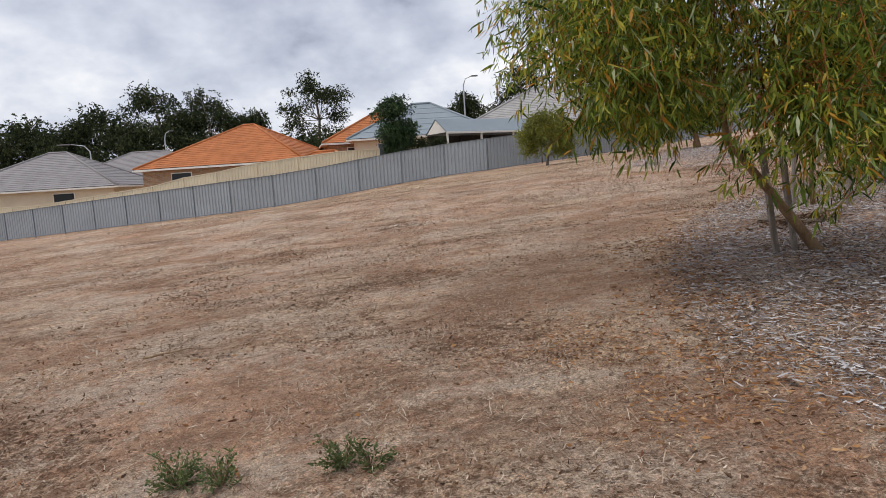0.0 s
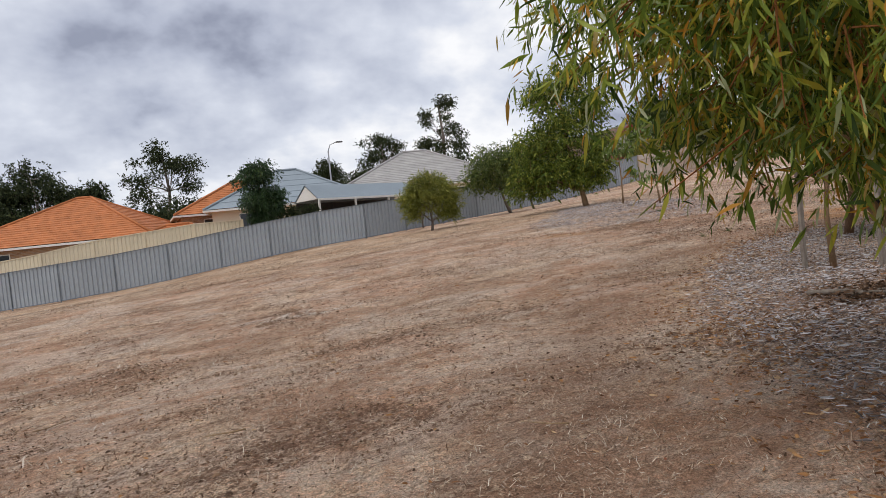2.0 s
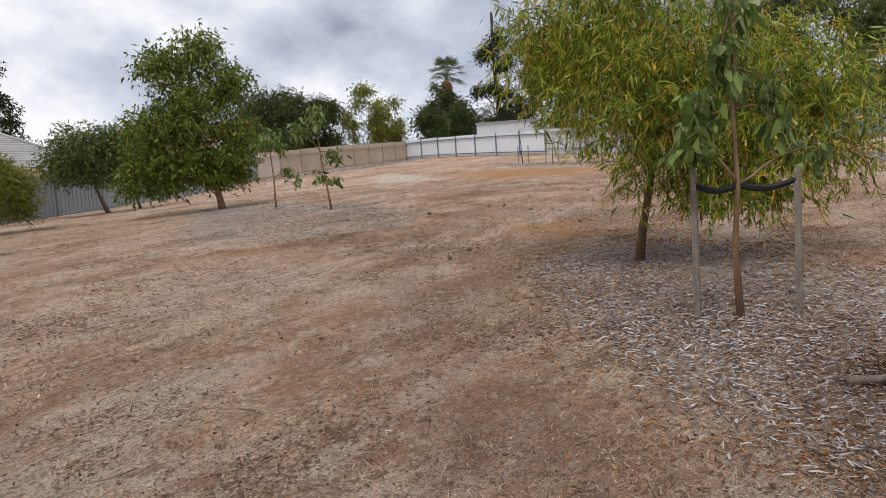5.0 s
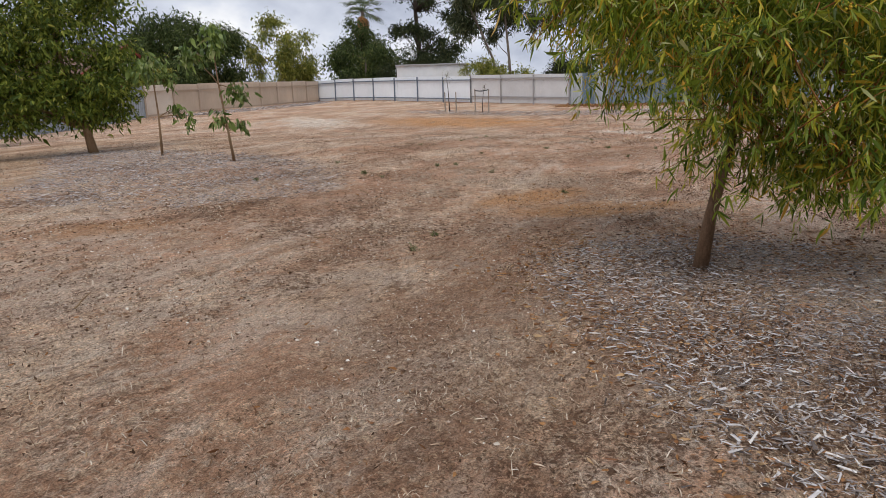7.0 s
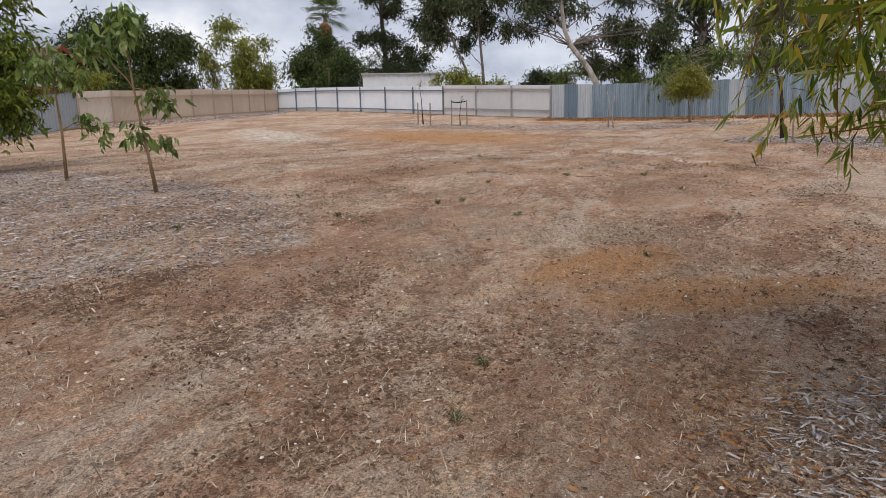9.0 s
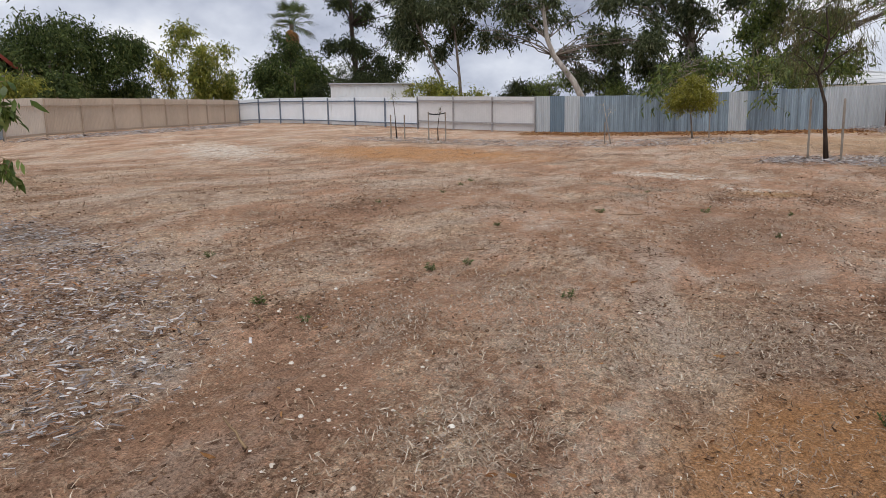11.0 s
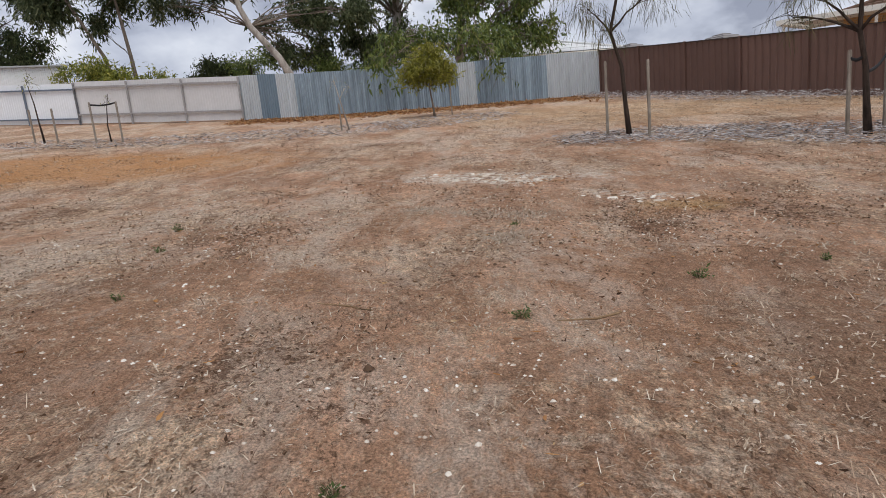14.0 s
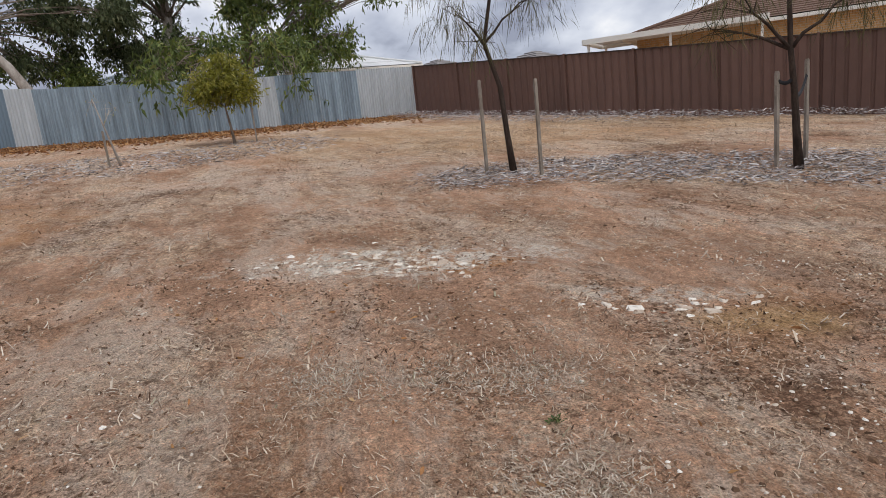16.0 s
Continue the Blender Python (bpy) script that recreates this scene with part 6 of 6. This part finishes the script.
def pebbles(c, rng, size, sink=0.3):
    n = len(c)
    r = size * np.minimum(rng.lognormal(0, 0.4, n), 2.2)
    z = surf(c[:, 0], c[:, 1]) + r * (0.35 - sink * 0.5)
    m = np.stack([c[:, 0], c[:, 1], z], 1)
    ring = [(math.cos(i * math.pi / 3), math.sin(i * math.pi / 3), -0.3) for i in range(6)]
    base = np.array(ring + [(0.55 * x, 0.55 * y, 0.42) for x, y, _ in ring[::2]])
    stretch = np.stack([rng.uniform(0.7, 1.35, n), rng.uniform(0.7, 1.35, n), rng.uniform(0.6, 1.1, n)], 1)[:, None]
    V = m[:, None] + base[None] * stretch * r[:, None, None] + rng.normal(0, 0.08, (n, 9, 3)) * r[:, None, None]
    T = np.array([[6, 7, 8], [0, 1, 6], [1, 2, 7], [1, 7, 6], [2, 3, 7], [3, 4, 8], [3, 8, 7], [4, 5, 8], [5, 0, 6], [5, 6, 8]])[None] + np.arange(n)[:, None, None] * 9
    return V.reshape(-1, 3), T.reshape(-1, 3)


c = scatter(24000, rng, (4, 8, 24, 19), lambda q: path_near(q, 5.0))
c = c[clumpy(c + rng.normal(0, 0.15, c.shape), 0.8, 0.0, 8.0)]
tagged(mesh("gravel", *pebbles(c, rng, 0.0068), STONE), "small pale stones in the soil", "gravel", kind="stuff")
c = scatter(60000, rng, (-5, -1, 24, 20), lambda q: path_near(q, 5.0))
c = c[rng.uniform(0.35, 1.0, len(c)) < np.array([debris_at(a, b) for a, b in c])]
tagged(mesh("gravel", *pebbles(c, rng, 0.012), CLOD), "small brown clods and gum nuts", "gravel", kind="stuff")
# crumbled dark soil, pale splinters and bleached twigs where grass has worn away
c = scatter(60000, rng, (-4, 0, 24, 20), lambda q: path_near(q, 5.0))
c = c[clumpy(c + rng.normal(0, 0.16, c.shape), 0.8, 0.3, 41.0)]
tagged(mesh("soil_crumbs", *pebbles(c, rng, 0.0095, 0.6), CLOD), "crumbled dark brown soil on worn ground", "soil", kind="stuff")
c = scatter(90000, rng, (-4, -1, 24, 20), lambda q: path_near(q, 6.0))
c = c[rng.uniform(-0.3, 1.1, len(c)) < np.array([noise.noise((x * 0.7, y * 0.7, 55.0)) for x, y in c])]
tagged(mesh("wood_splinters", *slivers(c, rng, 0.02, 0.14, 0.01, (0.1, 0.3)), SPLINTER), "pale splinters of wood and bark strewn on soil", "wood chips", kind="stuff")
# tufts of dead grass standing over the field, paler and darker by turns
for n, mat, seed, thr, label in ((30000, STRAW, 61.0, 0.0, "low tufts of dry brown grass over the field"), (22000, DEAD_GRASS, 71.0, 0.05, "bleached tufts of dead grass over the field")):
    c = scatter(n, rng, (-12, 1, 32, 30), lambda q: ~path_near(q, 2.4))
    c = c[~inside(rounded(BED_ONE), c[:, 0], c[:, 1]) & ~inside(rounded(BED_TWO), c[:, 0], c[:, 1])]
    c = c[np.array([noise.noise((x * 0.9, y * 1.3, seed)) + 0.6 * noise.noise((x * 3.4, y * 4.2, seed + 3)) > thr for x, y in c], bool)]
    c = np.repeat(c, 4, 0) + rng.normal(0, 0.04, (len(c) * 4, 2))
    tagged(mesh("dead_grass", *strands(c, rng, 0.05, 0.009, 0.25), mat), label, "grass", kind="stuff")
# broken pale stone where the chalk shows
pts = []
for cx, cy, rx, ry, a, n in ((20.35, 14.35, 1.2, 0.42, 67, 150), (18.3, 13.05, 0.6, 0.18, 60, 36), (23.6, 29.6, 4.0, 1.5, 60, 260)):
    u, v = rng.normal(0, 0.5, n) * rx, rng.normal(0, 0.5, n) * ry
    q = radians(a)
    pts.append(np.stack([cx + u * math.cos(q) - v * math.sin(q), cy + u * math.sin(q) + v * math.cos(q)], 1))
tagged(mesh("chalk_stones", *pebbles(np.concatenate(pts), rng, 0.04, 1.2), STONE), "flat broken chalky stones bedded in soil", "stones", kind="stuff")


def weed(x, y, size, n, seed, label="small green weed with thin stems in dry soil", brown=0.25):
    r = np.random.default_rng(seed)
    b = on(x, y)
    root = thing("weed", b, label, "weed", "weeds")
    V, Fc, B, D = [], [], [], []
    for i in range(n):
        a, e = r.uniform(0, 2 * math.pi), r.uniform(0.25, 1.2)
        d = np.array([math.cos(a) * math.cos(e), math.sin(a) * math.cos(e), math.sin(e)])
        ln = size * r.uniform(0.5, 1.1)
        tip = d * ln
        V, Fc = join([(V, Fc), tube([(0, 0, -0.01), tip * 0.55 + np.array([0, 0, 0.02]), tip], [0.0025, 0.002, 0.001], 3)])
        k = max(6, int(ln / 0.008))
        s = r.uniform(0.2, 1, (k, 1))
        B.append(tip * s + r.normal(0, 0.006, (k, 3)))
        D.append(d + r.normal(0, 0.7, (k, 3)))
    mesh("stem_work", V, Fc, STRAW, root, kind="stuff")
    B, D = np.concatenate(B), np.concatenate(D)
    mesh("foliage", *leaves(B, D, r.uniform(0.014, 0.034, len(B)), r.uniform(0.006, 0.012, len(B)), r), WEED, root, kind="stuff")


weed(-1.3, 2.88, 0.2, 40, 1)
weed(-1.08, 2.84, 0.17, 30, 2)
weed(-0.5, 2.84, 0.18, 32, 3)
weed(-0.36, 2.8, 0.14, 22, 4)
for i in range(20):
    r = random.Random(i)
    q = scatter(40, np.random.default_rng(200 + i), (6, 9, 20, 18), lambda p: path_near(p, 3.2))[0]
    weed(float(q[0]), float(q[1]), r.uniform(0.04, 0.09), r.randint(7, 13), 300 + i, "low flat green weed on bare soil")


def fallen_branch(x, y, ln, turn, r0, seed, label="thin dry brown fallen stick on soil"):
    r = np.random.default_rng(seed)
    d = (math.cos(radians(turn)), math.sin(radians(turn)))
    pts = []
    for i in range(6):
        s = (i / 5 - 0.5) * ln
        px, py = x + d[0] * s + r.normal(0, 0.02 * ln), y + d[1] * s + r.normal(0, 0.02 * ln)
        pts.append(on(px, py, 0.03 + r0 * 0.8))
    ob = mesh("fallen_stick", *tube(pts, [r0, r0 * 0.95, r0 * 0.9, r0 * 0.75, r0 * 0.6, r0 * 0.35], 7), BARK_GREY if r0 > 0.01 else BARK_TAN, smooth=True)
    tagged(ob, label, "stick", "fallen sticks")


pile = np.array([4.25, 7.2]) + rng.normal(0, 1, (700, 2)) * [0.22, 0.14]
V, Fc = leaves(np.stack([pile[:, 0], pile[:, 1], surf(pile[:, 0], pile[:, 1]) + rng.uniform(0.03, 0.07, 700)], 1), rng.normal(0, 1, (700, 3)) * [1, 1, 0.25], rng.uniform(0.03, 0.08, 700), rng.uniform(0.01, 0.022, 700), rng, 0.4)
tagged(mesh("leaf_litter", V, Fc, CLOD), "small heap of dark brown leaf litter on mulch", "leaves", kind="stuff")
fallen_branch(4.15, 7.2, 0.75, -55, 0.028, 1, "weathered broken branch on grey mulch")
fallen_branch(4.3, 7.1, 0.55, -30, 0.022, 2, "weathered broken branch on grey mulch")
for i in range(26):
    r = random.Random(900 + i)
    q = scatter(40, np.random.default_rng(500 + i), (-3, 1, 20, 17), lambda p: path_near(p, 3.4))[0]
    fallen_branch(float(q[0]), float(q[1]), r.uniform(0.12, 0.4), r.uniform(0, 180), r.uniform(0.004, 0.008), i)
